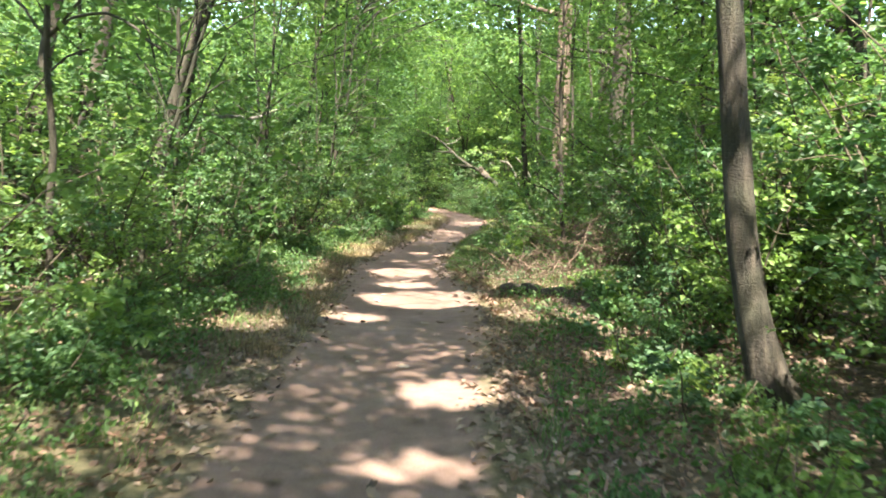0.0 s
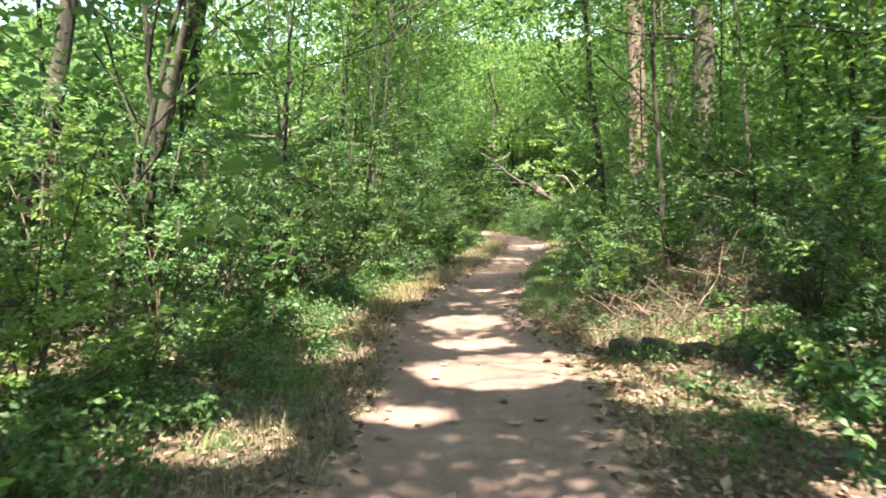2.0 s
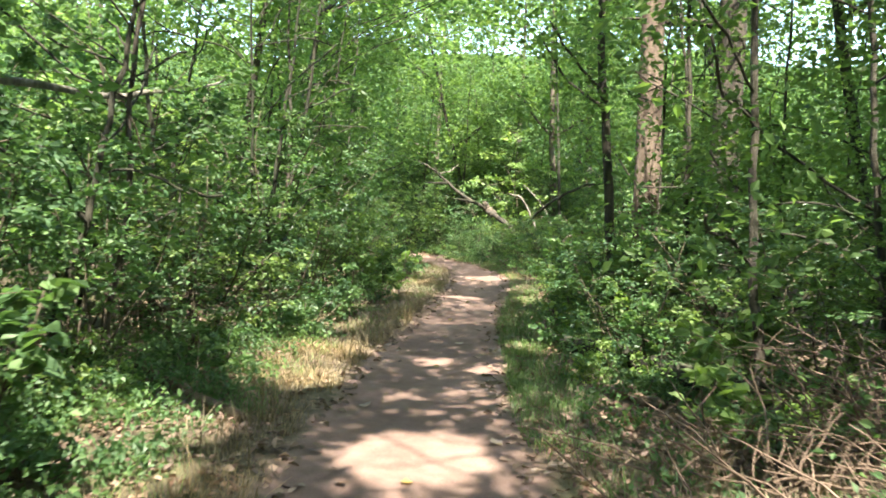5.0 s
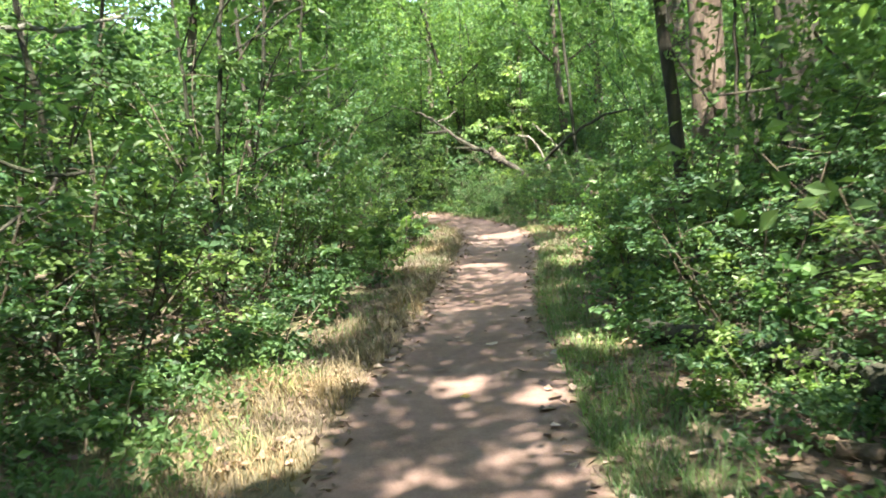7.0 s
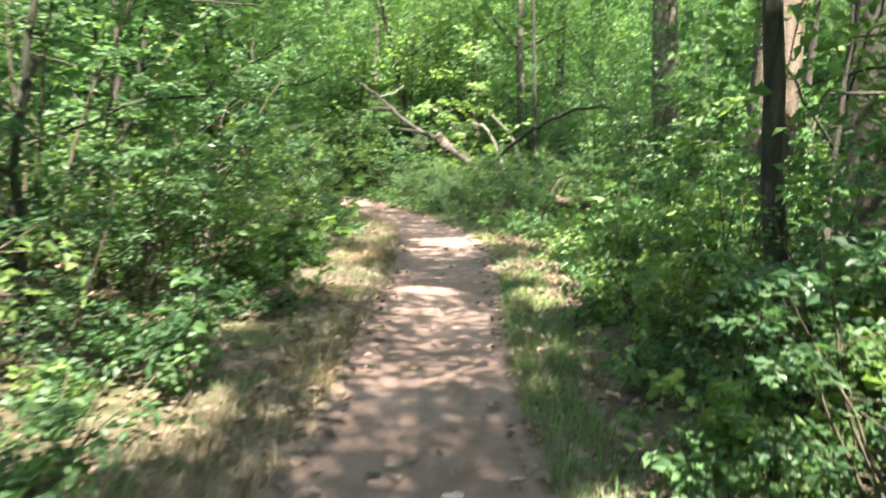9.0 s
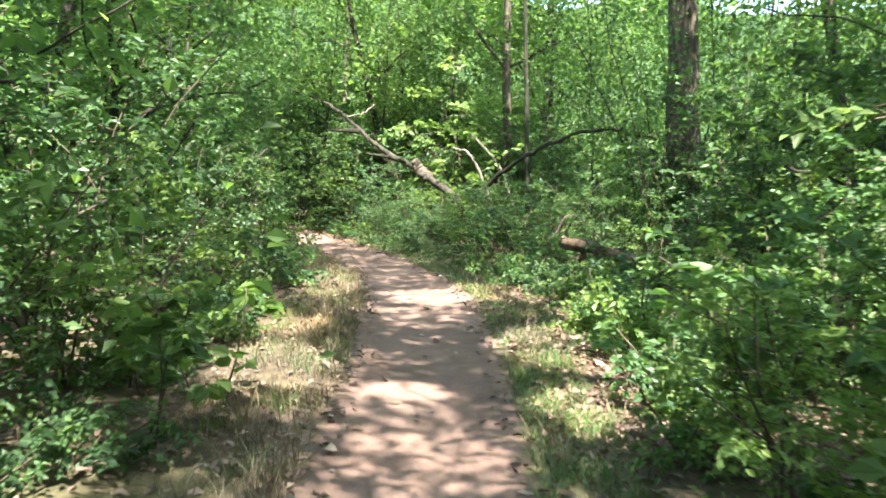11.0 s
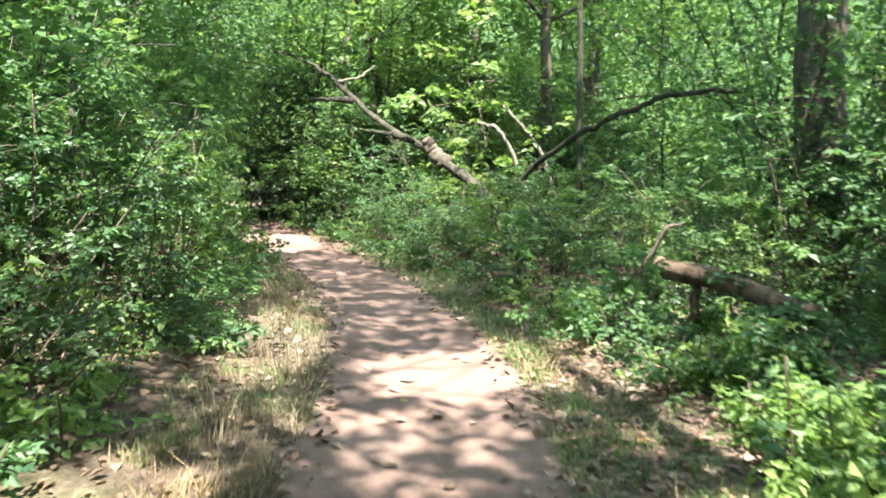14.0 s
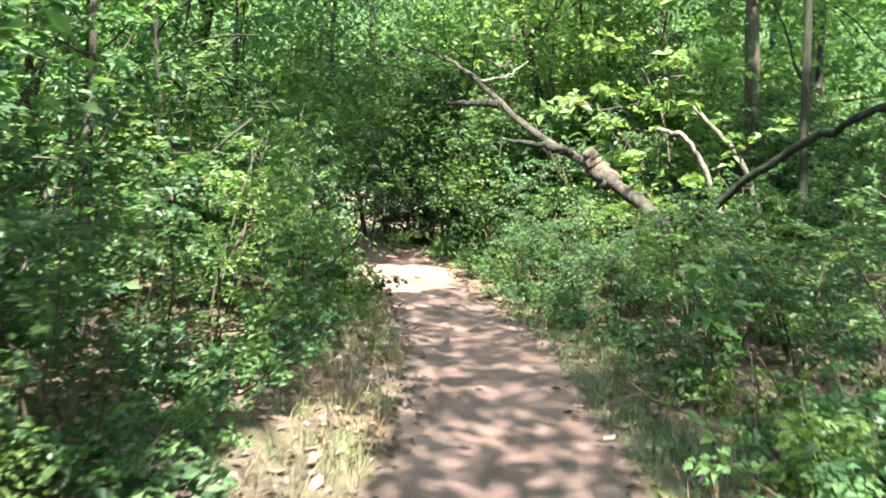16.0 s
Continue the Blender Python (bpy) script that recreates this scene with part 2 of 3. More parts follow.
# ---- ground and path ----
def grid(xs, ys, height):
    gx, gy = np.meshgrid(xs, ys)
    v = np.stack([gx, gy, height(gx, gy)], -1).reshape(-1, 3)
    i = np.arange(len(ys) - 1)[:, None] * len(xs) + np.arange(len(xs) - 1)[None]
    return v, np.stack([i, i + 1, i + len(xs) + 1, i + len(xs)], -1).reshape(-1, 4)


far = [-900, -400, -150, -70, -40, -25]
xs = np.concatenate([far, np.arange(-16, 16.01, 0.22), [25, 40, 70, 150, 400, 900]])
ys = np.concatenate([[-900, -300, -100, -50, -25, -12], np.arange(-6, 48.01, 0.22), [55, 70, 100, 200, 400, 900]])
tagged(new("ground", quad_mesh("ground", *grid(xs, ys, lambda x, y: ground_z(x, y) - 0.06 * np.clip(1 - off_path(x, y) / 0.3, 0, 1)), SOIL, True)),
       "brown forest floor of humus and dead leaves", "ground", kind="structure")

BRIM = 0.34      # the trodden earth thins out into litter this far beyond its edges
py = np.arange(-6, 45.01, 0.1)
ps = np.linspace(0, 1, 45)
pl, pr = left(py) - BRIM, right(py) + BRIM
px = pl[:, None] + (pr - pl)[:, None] * ps[None]
pyy = np.repeat(py[:, None], len(ps), 1)
out = off_path(px, pyy)
within = np.minimum(px - left(pyy), right(pyy) - px)
dish = ground_z(px, pyy) - 0.03 * np.clip(within / 0.5, 0, 1) + 0.006 * np.sin(px * 9 + pyy * 4) * np.sin(pyy * 5) + 0.004 * np.sin(px * 17 - pyy * 11)
dish += 0.012 - 0.05 * np.clip((out - 0.27) / 0.07, 0, 1)
pi = np.arange(len(py) - 1)[:, None] * len(ps) + np.arange(len(ps) - 1)[None]
path_mesh = quad_mesh("path", np.stack([px, pyy, dish], -1).reshape(-1, 3),
                      np.stack([pi, pi + 1, pi + len(ps) + 1, pi + len(ps)], -1).reshape(-1, 4), PATH_MAT, True)
fade = path_mesh.attributes.new("litter", "FLOAT", "POINT")
fade.data.foreach_set("value", np.clip((0.16 - within) / 0.4, 0, 1).astype(np.float32).ravel())
tagged(new("path", path_mesh), "narrow footpath of trodden pinkish sandy earth", "path", kind="structure")


def surface_z(x, y):
    """The height of the path or the ground."""
    within = np.minimum(x - left(y), right(y) - x)
    return ground_z(x, y) + np.where(within > -0.27, 0.012, 0.0) - 0.03 * np.clip(within / 0.5, 0, 1)


# ---- shrubs ----
def shrub(seed, height, spread, stems, branches, twigs, per_twig, leaf, width, leaf_mat, low=0.15, wood=TWIG, dens=1.0):
    """A bush of bent stems and branches with leaves along fine twigs. Returns its wood and its foliage."""
    r = np.random.default_rng(seed)
    stem_meshes, at, along = [], [], []
    for _ in range(stems):
        wood_bits = []
        a = r.random() * 6.28
        lean = spread / height * (0.25 + 0.6 * r.random())
        line = curve_line((math.cos(a) * 0.08, math.sin(a) * 0.08, -0.05), (math.cos(a) * lean, math.sin(a) * lean, 1),
                          height * (0.7 + 0.4 * r.random()), 7, 0.12, -0.02, r)
        rad = 0.004 + 0.0045 * height
        wood_bits.append(tube(line, np.linspace(rad, 0.004, len(line)), 5, 0, r))
        for _ in range(branches):
            k = low + (1 - low) * r.random() ** 0.8
            i = min(int(k * 7), 6)
            p = line[i] + (line[i + 1] - line[i]) * (k * 7 - i)
            b = r.random() * 6.28
            ln = spread * (0.35 + 0.55 * r.random()) * (1.15 - 0.6 * k)
            br = curve_line(p, (math.cos(b), math.sin(b), 0.35), ln, 5, 0.16, -0.05, r)
            if height > 0.7:
                wood_bits.append(tube(br[[0, 5] if height > 3.5 else [0, 2, 5]], np.linspace(rad * 0.4, 0.002, 2 if height > 3.5 else 3), 3, 0, r, False))
            for _ in range(twigs):
                i = 1 + int(r.random() * 4.99)
                d = unit(br[i] - br[i - 1])
                w = unit(d + r.normal(0, 0.7, 3) * np.array([1, 1, 0.4]))
                tl = ln * (0.25 + 0.3 * r.random())
                s = (np.arange(per_twig) + r.random(per_twig)) / per_twig
                side = unit(np.cross(w, [0, 0, 1.0]))
                sg = np.where(np.arange(per_twig) % 2, 1.0, -1.0)[:, None]
                at.append(br[i] + w * (s * tl)[:, None] + r.normal(0, 0.02, (per_twig, 3)))
                along.append(w * 0.6 + side * sg * 0.9 - np.array([0, 0, 0.25]))
        stem_meshes.append(quad_mesh("stem", *joined(wood_bits), wood, True))
    return (stem_meshes, quad_mesh("foliage", *leaves(np.concatenate(at), np.concatenate(along), leaf, width, r, broad=leaf > 0.11 and height < 2), leaf_mat))


def place_shrub(meshes, x, y, scale, turn, label, group, name="shrub", squash=1.0):
    ob = thing(name, label, "shrub", group)
    ob.matrix_basis = pose(x, y, float(ground_z(x, y)), 0, 0, turn) @ Matrix.Diagonal((scale, scale, scale * squash, 1))
    for me in meshes[0]:
        part("stem", me, ob)
    part("foliage", meshes[1], ob)
    return ob


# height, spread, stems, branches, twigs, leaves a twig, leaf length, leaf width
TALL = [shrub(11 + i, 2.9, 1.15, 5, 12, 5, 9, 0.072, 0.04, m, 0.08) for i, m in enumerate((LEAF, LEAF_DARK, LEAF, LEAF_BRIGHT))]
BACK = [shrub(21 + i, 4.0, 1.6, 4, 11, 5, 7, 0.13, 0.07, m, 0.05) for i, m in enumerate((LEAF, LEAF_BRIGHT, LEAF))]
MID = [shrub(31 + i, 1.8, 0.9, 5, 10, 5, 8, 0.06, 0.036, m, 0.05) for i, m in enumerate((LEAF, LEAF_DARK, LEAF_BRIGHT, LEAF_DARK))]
LOW = [shrub(51 + i, 0.5, 0.42, 3, 7, 3, 6, 0.055, 0.036, m, 0.05) for i, m in enumerate((LEAF, LEAF_DARK, LEAF_BRIGHT))]
SAPLING = [shrub(71 + i, 1.15, 0.5, 2, 6, 2, 5, 0.12, 0.085, m, 0.3) for i, m in enumerate((LEAF, LEAF_BRIGHT))]

VERGE_L = [(-6, 1.6), (4, 1.7), (9, 1.8), (12, 1.9), (13.8, 2.0), (15.2, 1.6), (18, 1.35), (21, 1.15), (24, 1.25), (27, 1.2), (30, 0.9), (32, 0.5), (46, 0.4)]
VERGE_R = [(-6, 2.2), (4.5, 2.0), (6, 1.6), (8.6, 1.9), (11, 2.5), (12.5, 2.0), (14, 1.2), (16, 1.1), (20, 1.2), (22, 2.2), (25, 1.6), (28, 1.0), (32, 0.6), (46, 0.4)]


def verge(y, side):
    tab = VERGE_L if side < 0 else VERGE_R
    return float(np.interp(y, [a for a, _ in tab], [w for _, w in tab]))


LABEL_TALL = "tall leafy green shrub with arching stems in undergrowth"
LABEL_MID = "dense green leafy bush beside the earth path"
LABEL_LOW = "low green leafy herb on the forest floor"
r = np.random.default_rng(5)
BARE = [(2.46, 5.35, 0.8), (1.7, 4.6, 0.7), (2.8, 18.9, 0.7), (1.9, 17.1, 0.45), (6.2, 29.2, 1.2)]


def clear(x, y, d):
    return all((x - a) ** 2 + (y - b) ** 2 > (c * d) ** 2 for a, b, c in BARE)


for side in (-1, 1):
    edge = left if side < 0 else right
    for step, rows, meshes, label, group in (
            (1.15, (0.55,), MID, LABEL_MID, "bushes along the path"),
            (1.3, (1.5,), TALL, LABEL_TALL, "tall shrubs"),
            (1.8, (3.0, 4.8), BACK, LABEL_TALL, "tall shrubs"),
            (3.4, (7.0,), BACK, LABEL_TALL, "tall shrubs")):
        for back in rows:
            for y in np.arange(-3.0 if back < 3 else 1.0, 40, step):
                yy = y + r.normal(0, 0.3)
                x = float(edge(yy)) + side * (verge(yy, side) + back + r.normal(0, 0.22))
                ok = clear(x, yy, 1.0) and not (side > 0 and 20.3 < yy < 28 and x < 4.8)
                lower = 1.0
                if side > 0 and 11 < yy < 20.3:         # lower growth before the tall trunks
                    ok, lower = ok and back < 3, 0.62
                if side > 0 and 28 < yy < 34.5:         # and before the fallen tree
                    ok, lower = ok and (back < 2 or x > 5.5), 0.5
                k, s, a, q = int(r.integers(len(meshes))), 0.8 + 0.4 * r.random(), r.random() * 360, 0.85 + 0.3 * r.random()
                if ok:
                    place_shrub(meshes[k], x, yy, s * lower ** 0.4, a, label, group, squash=q * lower ** 0.6)
    for y in np.arange(-1.0, 38, 0.42):
        yy = y + r.normal(0, 0.15)
        x = float(edge(yy)) + side * (verge(yy, side) * ((0.8 if side < 0 and yy > 20 else 0.6) + 0.45 * r.random()) + 0.05)
        k, s, a = int(r.integers(3)), 0.6 + 0.7 * r.random(), r.random() * 360
        if clear(x, yy, 0.4):
            place_shrub(LOW[k], x, yy, s, a, LABEL_LOW, "low herbs", "herb")
# low growth on the open ground right of the bend
for _ in range(60):
    yy = 20.3 + 7.5 * r.random()
    x = float(right(yy)) + 0.9 + 3.2 * r.random()
    place_shrub(LOW[int(r.integers(3))], x, yy, 0.7 + 0.8 * r.random(), r.random() * 360, LABEL_LOW, "low herbs", "herb")
# the wall of bushes beyond the bend
for _ in range(34):
    yy = 35.0 + 6 * r.random()
    x = float(right(yy)) + 0.9 + 8 * r.random()
    place_shrub((TALL if yy < 37 else BACK)[int(r.integers(3))], x, yy, 0.8 + 0.4 * r.random(), r.random() * 360, LABEL_TALL, "tall shrubs")


# bushes behind the leaning tree, and growth at the foot of the tall trunks
# most take the lighter leaf colour in place of sunlight
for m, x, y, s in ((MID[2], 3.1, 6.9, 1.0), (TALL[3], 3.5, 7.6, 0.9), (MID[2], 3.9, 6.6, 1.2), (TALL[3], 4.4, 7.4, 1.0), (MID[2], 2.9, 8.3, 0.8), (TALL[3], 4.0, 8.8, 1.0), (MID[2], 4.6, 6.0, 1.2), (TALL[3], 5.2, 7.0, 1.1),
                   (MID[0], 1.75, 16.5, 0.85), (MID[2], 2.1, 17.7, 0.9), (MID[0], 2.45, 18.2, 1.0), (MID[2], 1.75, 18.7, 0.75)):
    place_shrub(m, x, y, s, r.random() * 360, "bushy shrub with green to sunlit-toned yellow-green leaves", "sunlit bushes")
# bushes under the fallen tree, and dark evergreens where the path slips out of sight
for x, y, s in ((0.75, 33.0, 0.62), (1.45, 32.5, 0.62), (2.1, 31.5, 0.6), (2.9, 31.2, 0.6), (3.3, 32.3, 0.95), (4.1, 32.8, 1.0), (2.8, 32.3, 0.8), (4.9, 31.6, 0.8), (3.9, 30.6, 0.7), (5.0, 29.6, 0.7), (5.2, 27.8, 0.6), (4.7, 25.8, 0.6), (4.9, 23.4, 0.7), (3.3, 20.7, 1.1), (3.6, 21.6, 1.1), (4.3, 22.6, 0.9), (5.4, 27.5, 1.2), (6.1, 28.0, 1.2), (6.9, 28.2, 1.3), (4.2, 28.3, 0.8), (4.8, 28.9, 0.9), (3.5, 28.7, 0.7), (5.6, 26.4, 0.9), (5.0, 24.6, 0.8), (6.2, 25.4, 1.1)):
    place_shrub(MID[int(r.integers(4))], x, y, s, r.random() * 360, LABEL_MID, "bushes along the path")
# the evergreens' dark leaf colour also stands in for shade in the hollow
for x, y, s in ((-2.0, 39.0, 1.2), (-0.9, 38.0, 1.1), (-3.3, 41.2, 1.3), (-1.6, 40.6, 1.3), (-5.6, 38.6, 1.1), (-0.2, 36.9, 0.9), (-2.7, 40.0, 1.3), (-4.2, 41.5, 1.4), (-1.5, 39.2, 1.2)):
    place_shrub(TALL[1], x, y, s, r.random() * 360, "tall dark evergreen shrub arching over the path", "dark evergreens", squash=1.2)


# ---- trees ----
# gaps cut in the crowns so that sunbeams fall here: x, y, half widths
GLADES = [
    (-0.2, 9.4, 0.72, 0.62), (-0.9, 8.0, 0.3, 0.15), (1.3, 8.3, 0.7, 0.35), (2.0, 7.6, 0.4, 0.3), (0.95, 9.0, 0.5, 0.25), (-0.6, 11.95, 0.4, 0.5), (-0.45, 10.6, 0.35, 0.25), (-2.0, 7.3, 0.55, 0.4), (-1.7, 10.0, 0.3, 0.3),
    (0.12, 5.3, 0.35, 0.3), (-0.1, 3.9, 0.28, 0.14), (-1.7, 14.2, 0.5, 0.7), (-1.8, 15.3, 0.75, 0.45), (-0.4, 15.0, 0.12, 0.1),
    (1.0, 25.5, 0.45, 0.55), (-0.75, 21.8, 0.4, 0.7), (2.0, 22.3, 0.8, 0.9), (2.1, 6.05, 0.2, 0.14), (2.05, 6.75, 0.15, 0.1), (-2.4, 12.3, 0.6, 0.4), (1.5, 14.4, 0.6, 0.5), (0.84, 15.8, 0.42, 0.28), (0.1, 14.6, 0.14, 0.08), (-0.3, 26.3, 0.35, 1.2),
    (2.0, 25.8, 0.7, 0.8), (-0.73, 23.4, 0.4, 0.35), (2.7, 24.0, 0.8, 0.45), (-1.1, 33.9, 0.9, 1.5), (0.3, 21.1, 0.22, 0.15),
    (1.6, 10.5, 0.9, 0.8), (1.9, 5.6, 0.5, 0.3), (3.0, 6.4, 0.25, 0.2), (2.3, 6.9, 0.2, 0.15), (-1.9, 19.5, 0.5, 0.6),
    (-4.2, 6.0, 1.4, 1.5), (-3.9, 10.5, 1.1, 1.3), (-4.0, 15.5, 1.2, 1.6), (-3.6, 20.0, 1.2, 1.3), (-2.4, 24.6, 0.8, 1.2), (-2.3, 29.0, 1.0, 1.6), (-2.6, 32.6, 0.9, 1.0),
    (3.6, 22.0, 1.2, 1.0), (4.2, 27.5, 1.2, 1.2), (3.6, 8.5, 1.2, 1.3), (1.6, 36.0, 1.2, 1.2), (3.2, 15.8, 0.8, 0.8), (4.6, 5.5, 1.2, 1.2), (3.9, 8.0, 1.7, 2.4), (1.6, 6.6, 0.3, 0.25),
    (-2.1, 17.2, 0.8, 0.9), (2.6, 20.6, 0.8, 0.8), (1.8, 15.8, 0.7, 0.6), (2.3, 18.6, 0.4, 0.5), (1.6, 20.4, 0.5, 0.6), (-1.5, 25.7, 0.45, 0.5), (-1.2, 27.6, 0.35, 0.5), (-5.0, 3.0, 1.2, 1.2), (-3.0, 22.4, 0.9, 0.9), (-2.3, 11.4, 0.45, 0.4), (-3.2, 12.8, 0.5, 0.5), (2.2, 22.7, 0.7, 0.6),
]


def in_glade(p):
    """Whether the sunbeam through each place p falls into one of the glades."""
    g = p[:, :2] - np.array(SUN_DIR.xy) / SUN_DIR.z * p[:, 2:3]
    hit = np.zeros(len(p), bool)
    for x, y, a, b in GLADES:
        hit |= ((g[:, 0] - x) / (a + 0.1)) ** 2 + ((g[:, 1] - y) / (b + 0.1)) ** 2 < 1
    # ragged openings over the bushes on both sides
    ragged = np.sin(1.5 * g[:, 0] + 0.7 * np.sin(1.3 * g[:, 1])) * np.sin(1.2 * g[:, 1] + 0.9 * np.sin(0.8 * g[:, 0]) + 0.6)
    open_side = (g[:, 0] < 0) & (g[:, 1] < 35) | (g[:, 1] < 8) | (g[:, 0] < 4.5) & (g[:, 1] > 27) & (g[:, 1] < 35)
    hit |= (off_path(g[:, 0], g[:, 1]) > 1.9) & (ragged > 0.12) & open_side & ((g[:, 1] < 20) | (g[:, 1] > 27))
    return hit


def tree(name, label, x, y, radius, height, lean, bark, crown_from, crown_r, seed, group="", limbs=6, leaf=0.16, count=4200, crook=0.04, over=0, leafage=LEAF_CROWN, bow=0.0):
    r = np.random.default_rng(seed)
    ob = thing(name, label, "tree", group, (x, y, float(ground_z(x, y)) - 0.05))
    n = 26
    t = np.linspace(0, 1, n) ** 1.4
    wob = np.cumsum(r.normal(0, crook, (n, 2)), 0) * 0.35
    wob -= wob[0]
    line = np.stack([lean[0] * t * height + wob[:, 0], lean[1] * t * height + wob[:, 1], t * height], 1)
    line[:, 0] += bow * (np.exp(-line[:, 2] / 0.5) - 1)     # a foot that sweeps aside
    rad = radius * (1 - 0.75 * t) * (1 + 0.75 * np.exp(-t * height / 0.3))
    part("trunk", quad_mesh("trunk", *tube(line, rad, 14, 0.10, r), bark, True), ob)
    ends = []
    for _ in range(limbs):
        k = crown_from / height + (1 - crown_from / height) * r.random()
        i = min(int(k * (n - 1)), n - 2)
        a = r.random() * 6.28
        br = curve_line(line[i], (math.cos(a), math.sin(a), 0.55), crown_r * (0.6 + 0.5 * r.random()), 8, 0.14, 0.0, r)
        part("limb", quad_mesh("limb", *tube(br, np.linspace(rad[i] * 0.45, 0.012, len(br)), 6, 0.08, r), bark, True), ob)
        ends += [br[3], br[5], br[7], br[8]]
    ends = np.array(ends + [line[-1], line[-2]])
    c = ends[r.integers(len(ends), size=count // 14)] + r.normal(0, crown_r * 0.22, (count // 14, 3))
    at = np.repeat(c, 14, 0) + r.normal(0, 0.22, (len(c) * 14, 3)) * np.array([1, 1, 0.6])
    base = np.array(ob.matrix_basis.translation)
    for _ in range(over):       # long limbs that shade the path
        gy = y + 2.5 + r.normal(0, 2.6)
        gx = float(left(gy)) - 0.5 + (float(right(gy) - left(gy)) + 1.0) * r.random()
        h = 6.5 + 2.5 * r.random()
        tip = np.array([gx, gy, 0.0]) + np.array(SUN_DIR) / SUN_DIR.z * h - base
        i = int(np.argmin(np.abs(line[:, 2] - (tip[2] - 1.2))))
        u = np.linspace(0, 1, 7)[:, None]
        br = line[i] + (tip - line[i]) * u + np.array([0, 0, 0.5]) * np.sin(np.pi * u) + r.normal(0, 0.06, (7, 3)) * u
        part("limb", quad_mesh("limb", *tube(br, np.linspace(max(rad[i] * 0.4, 0.02), 0.01, 7), 5, 0.08, r), bark, True), ob)
        k = br[4 + r.integers(3, size=16)] + r.normal(0, 0.42, (16, 3))
        at = np.concatenate([at, np.repeat(k, 14, 0) + r.normal(0, 0.2, (224, 3)) * np.array([1, 1, 0.5])])
    at = at[~in_glade(at + base)]
    part("crown", quad_mesh("crown", *leaves(at, r.normal(0, 1, at.shape) * np.array([1, 1, 0.4]), leaf, leaf * 0.6, r), leafage), ob)
    return ob


tree("tree", "slim grey-brown tree leaning beside the path", 2.46, 5.35, 0.122, 9.0, (-0.11, 0.0), BARK_DARK, 4.6, 2.2, 101, limbs=5, crook=0.012, bow=0.26)
tree("tree", "tall pine-like tree with reddish flaky sunlit bark", 2.8, 18.9, 0.205, 17.0, (0.0, 0.01), BARK_PINE, 7.0, 3.0, 102, limbs=7, crook=0.02)
tree("tree", "slender dark forked tree in front of a larger trunk", 1.97, 17.1, 0.07, 8.0, (-0.075, 0.0), BARK_DARK, 3.8, 1.9, 103, limbs=7, leaf=0.085)
tree("tree", "thick dark-barked tree in the undergrowth", 4.4, 20.0, 0.27, 17.0, (-0.02, 0.0), BARK_DARK, 7.0, 3.0, 104)
tree("tree", "dark-barked straight tree among shrubs", 7.0, 14.0, 0.22, 15.0, (0.0, 0.0), BARK, 6.0, 3.0, 105)
tree("tree", "dark-barked straight tree among shrubs", 6.5, 16.5, 0.2, 15.0, (0.02, 0.0), BARK, 6.0, 3.0, 106)
tree("tree", "stout old tree with brown peeling bark", 6.3, 29.2, 0.34, 17.0, (-0.08, 0.0), BARK, 7.0, 3.2, 107)
tree("tree", "slender pale straight tree beyond the bend", 4.4, 36.0, 0.15, 14.0, (-0.03, 0.0), BARK, 6.0, 2.6, 108)
tree("tree", "slender dark straight tree beyond the bend", 3.98, 32.0, 0.055, 12.0, (-0.06, 0.0), MOSSY, 6.0, 2.4, 109)
r = np.random.default_rng(23)
for i in range(18):
    side = -1 if i % 2 else 1
    y = 2 + 46 * ((i // 2) + r.random()) / 9
    x = float(np.clip(left(y) if side < 0 else right(y), -6, 3)) + side * (5.0 + 7 * r.random())
    if clear(x, y, 1.5):
        tree("tree", "straight brown forest tree rising from undergrowth", x, y, 0.05 + 0.06 * r.random(), 11 + 4 * r.random(),
             tuple(r.normal(0, 0.04, 2)), (BARK_DARK, MOSSY, BARK_DARK)[i % 3], 3.0 + 2.5 * r.random(), 3.4, 200 + i, "background trees", 8, 0.14, 5000)
# tall trees added to shade the path, over which their crowns close
for i in range(24):
    side = -1 if i % 2 else 1
    y = -9 + 46 * (((i // 2) + 0.8 * r.random()) / 12) ** 1.25 + (1.2 if side > 0 else 0)
    x = float(left(y) if side < 0 else right(y)) + side * (3.9 + 1.0 * r.random() + (1.0 if side > 0 and 6 < y < 30 else 0))
    if clear(x, y, 1.6) and not (side > 0 and y > 20):
        tree("tree", "tall forest tree added for shade, with a wide spreading crown", x, y, 0.075 + 0.04 * r.random(), 11 + 2 * r.random(),
             (-side * (0.2 if y < 20 else 0.16), r.normal(0, 0.03)), (MOSSY, BARK_DARK)[i % 2], 6.0, 3.9, 250 + i, "crown trees", 11, 0.16, 8400, over=8)
# single trees added to shade the path, the fallen tree and the bend
tree("tree", "tall forest tree added for shade, with a wide spreading crown", -5.0, 12.4, 0.1, 12.0, (0.3, 0.0), BARK_DARK, 6.0, 3.9, 290, "crown trees", 11, 0.16, 8400, over=8)
tree("tree", "tall forest tree added for shade, with a wide spreading crown", -3.4, 3.4, 0.1, 12.0, (0.2, 0.0), BARK_DARK, 6.0, 3.9, 291, "crown trees", 11, 0.16, 7600, over=8)
tree("tree", "tall forest tree added for shade, with a wide spreading crown", 7.4, 25.8, 0.1, 12.0, (-0.2, 0.03), BARK_DARK, 6.0, 3.9, 292, "crown trees", 11, 0.16, 7000, over=8)
tree("tree", "tall forest tree added for shade, with a wide spreading crown", -4.8, 34.6, 0.1, 11.0, (0.15, 0.0), BARK_DARK, 5.0, 3.6, 293, "crown trees", 11, 0.16, 7600, over=8)
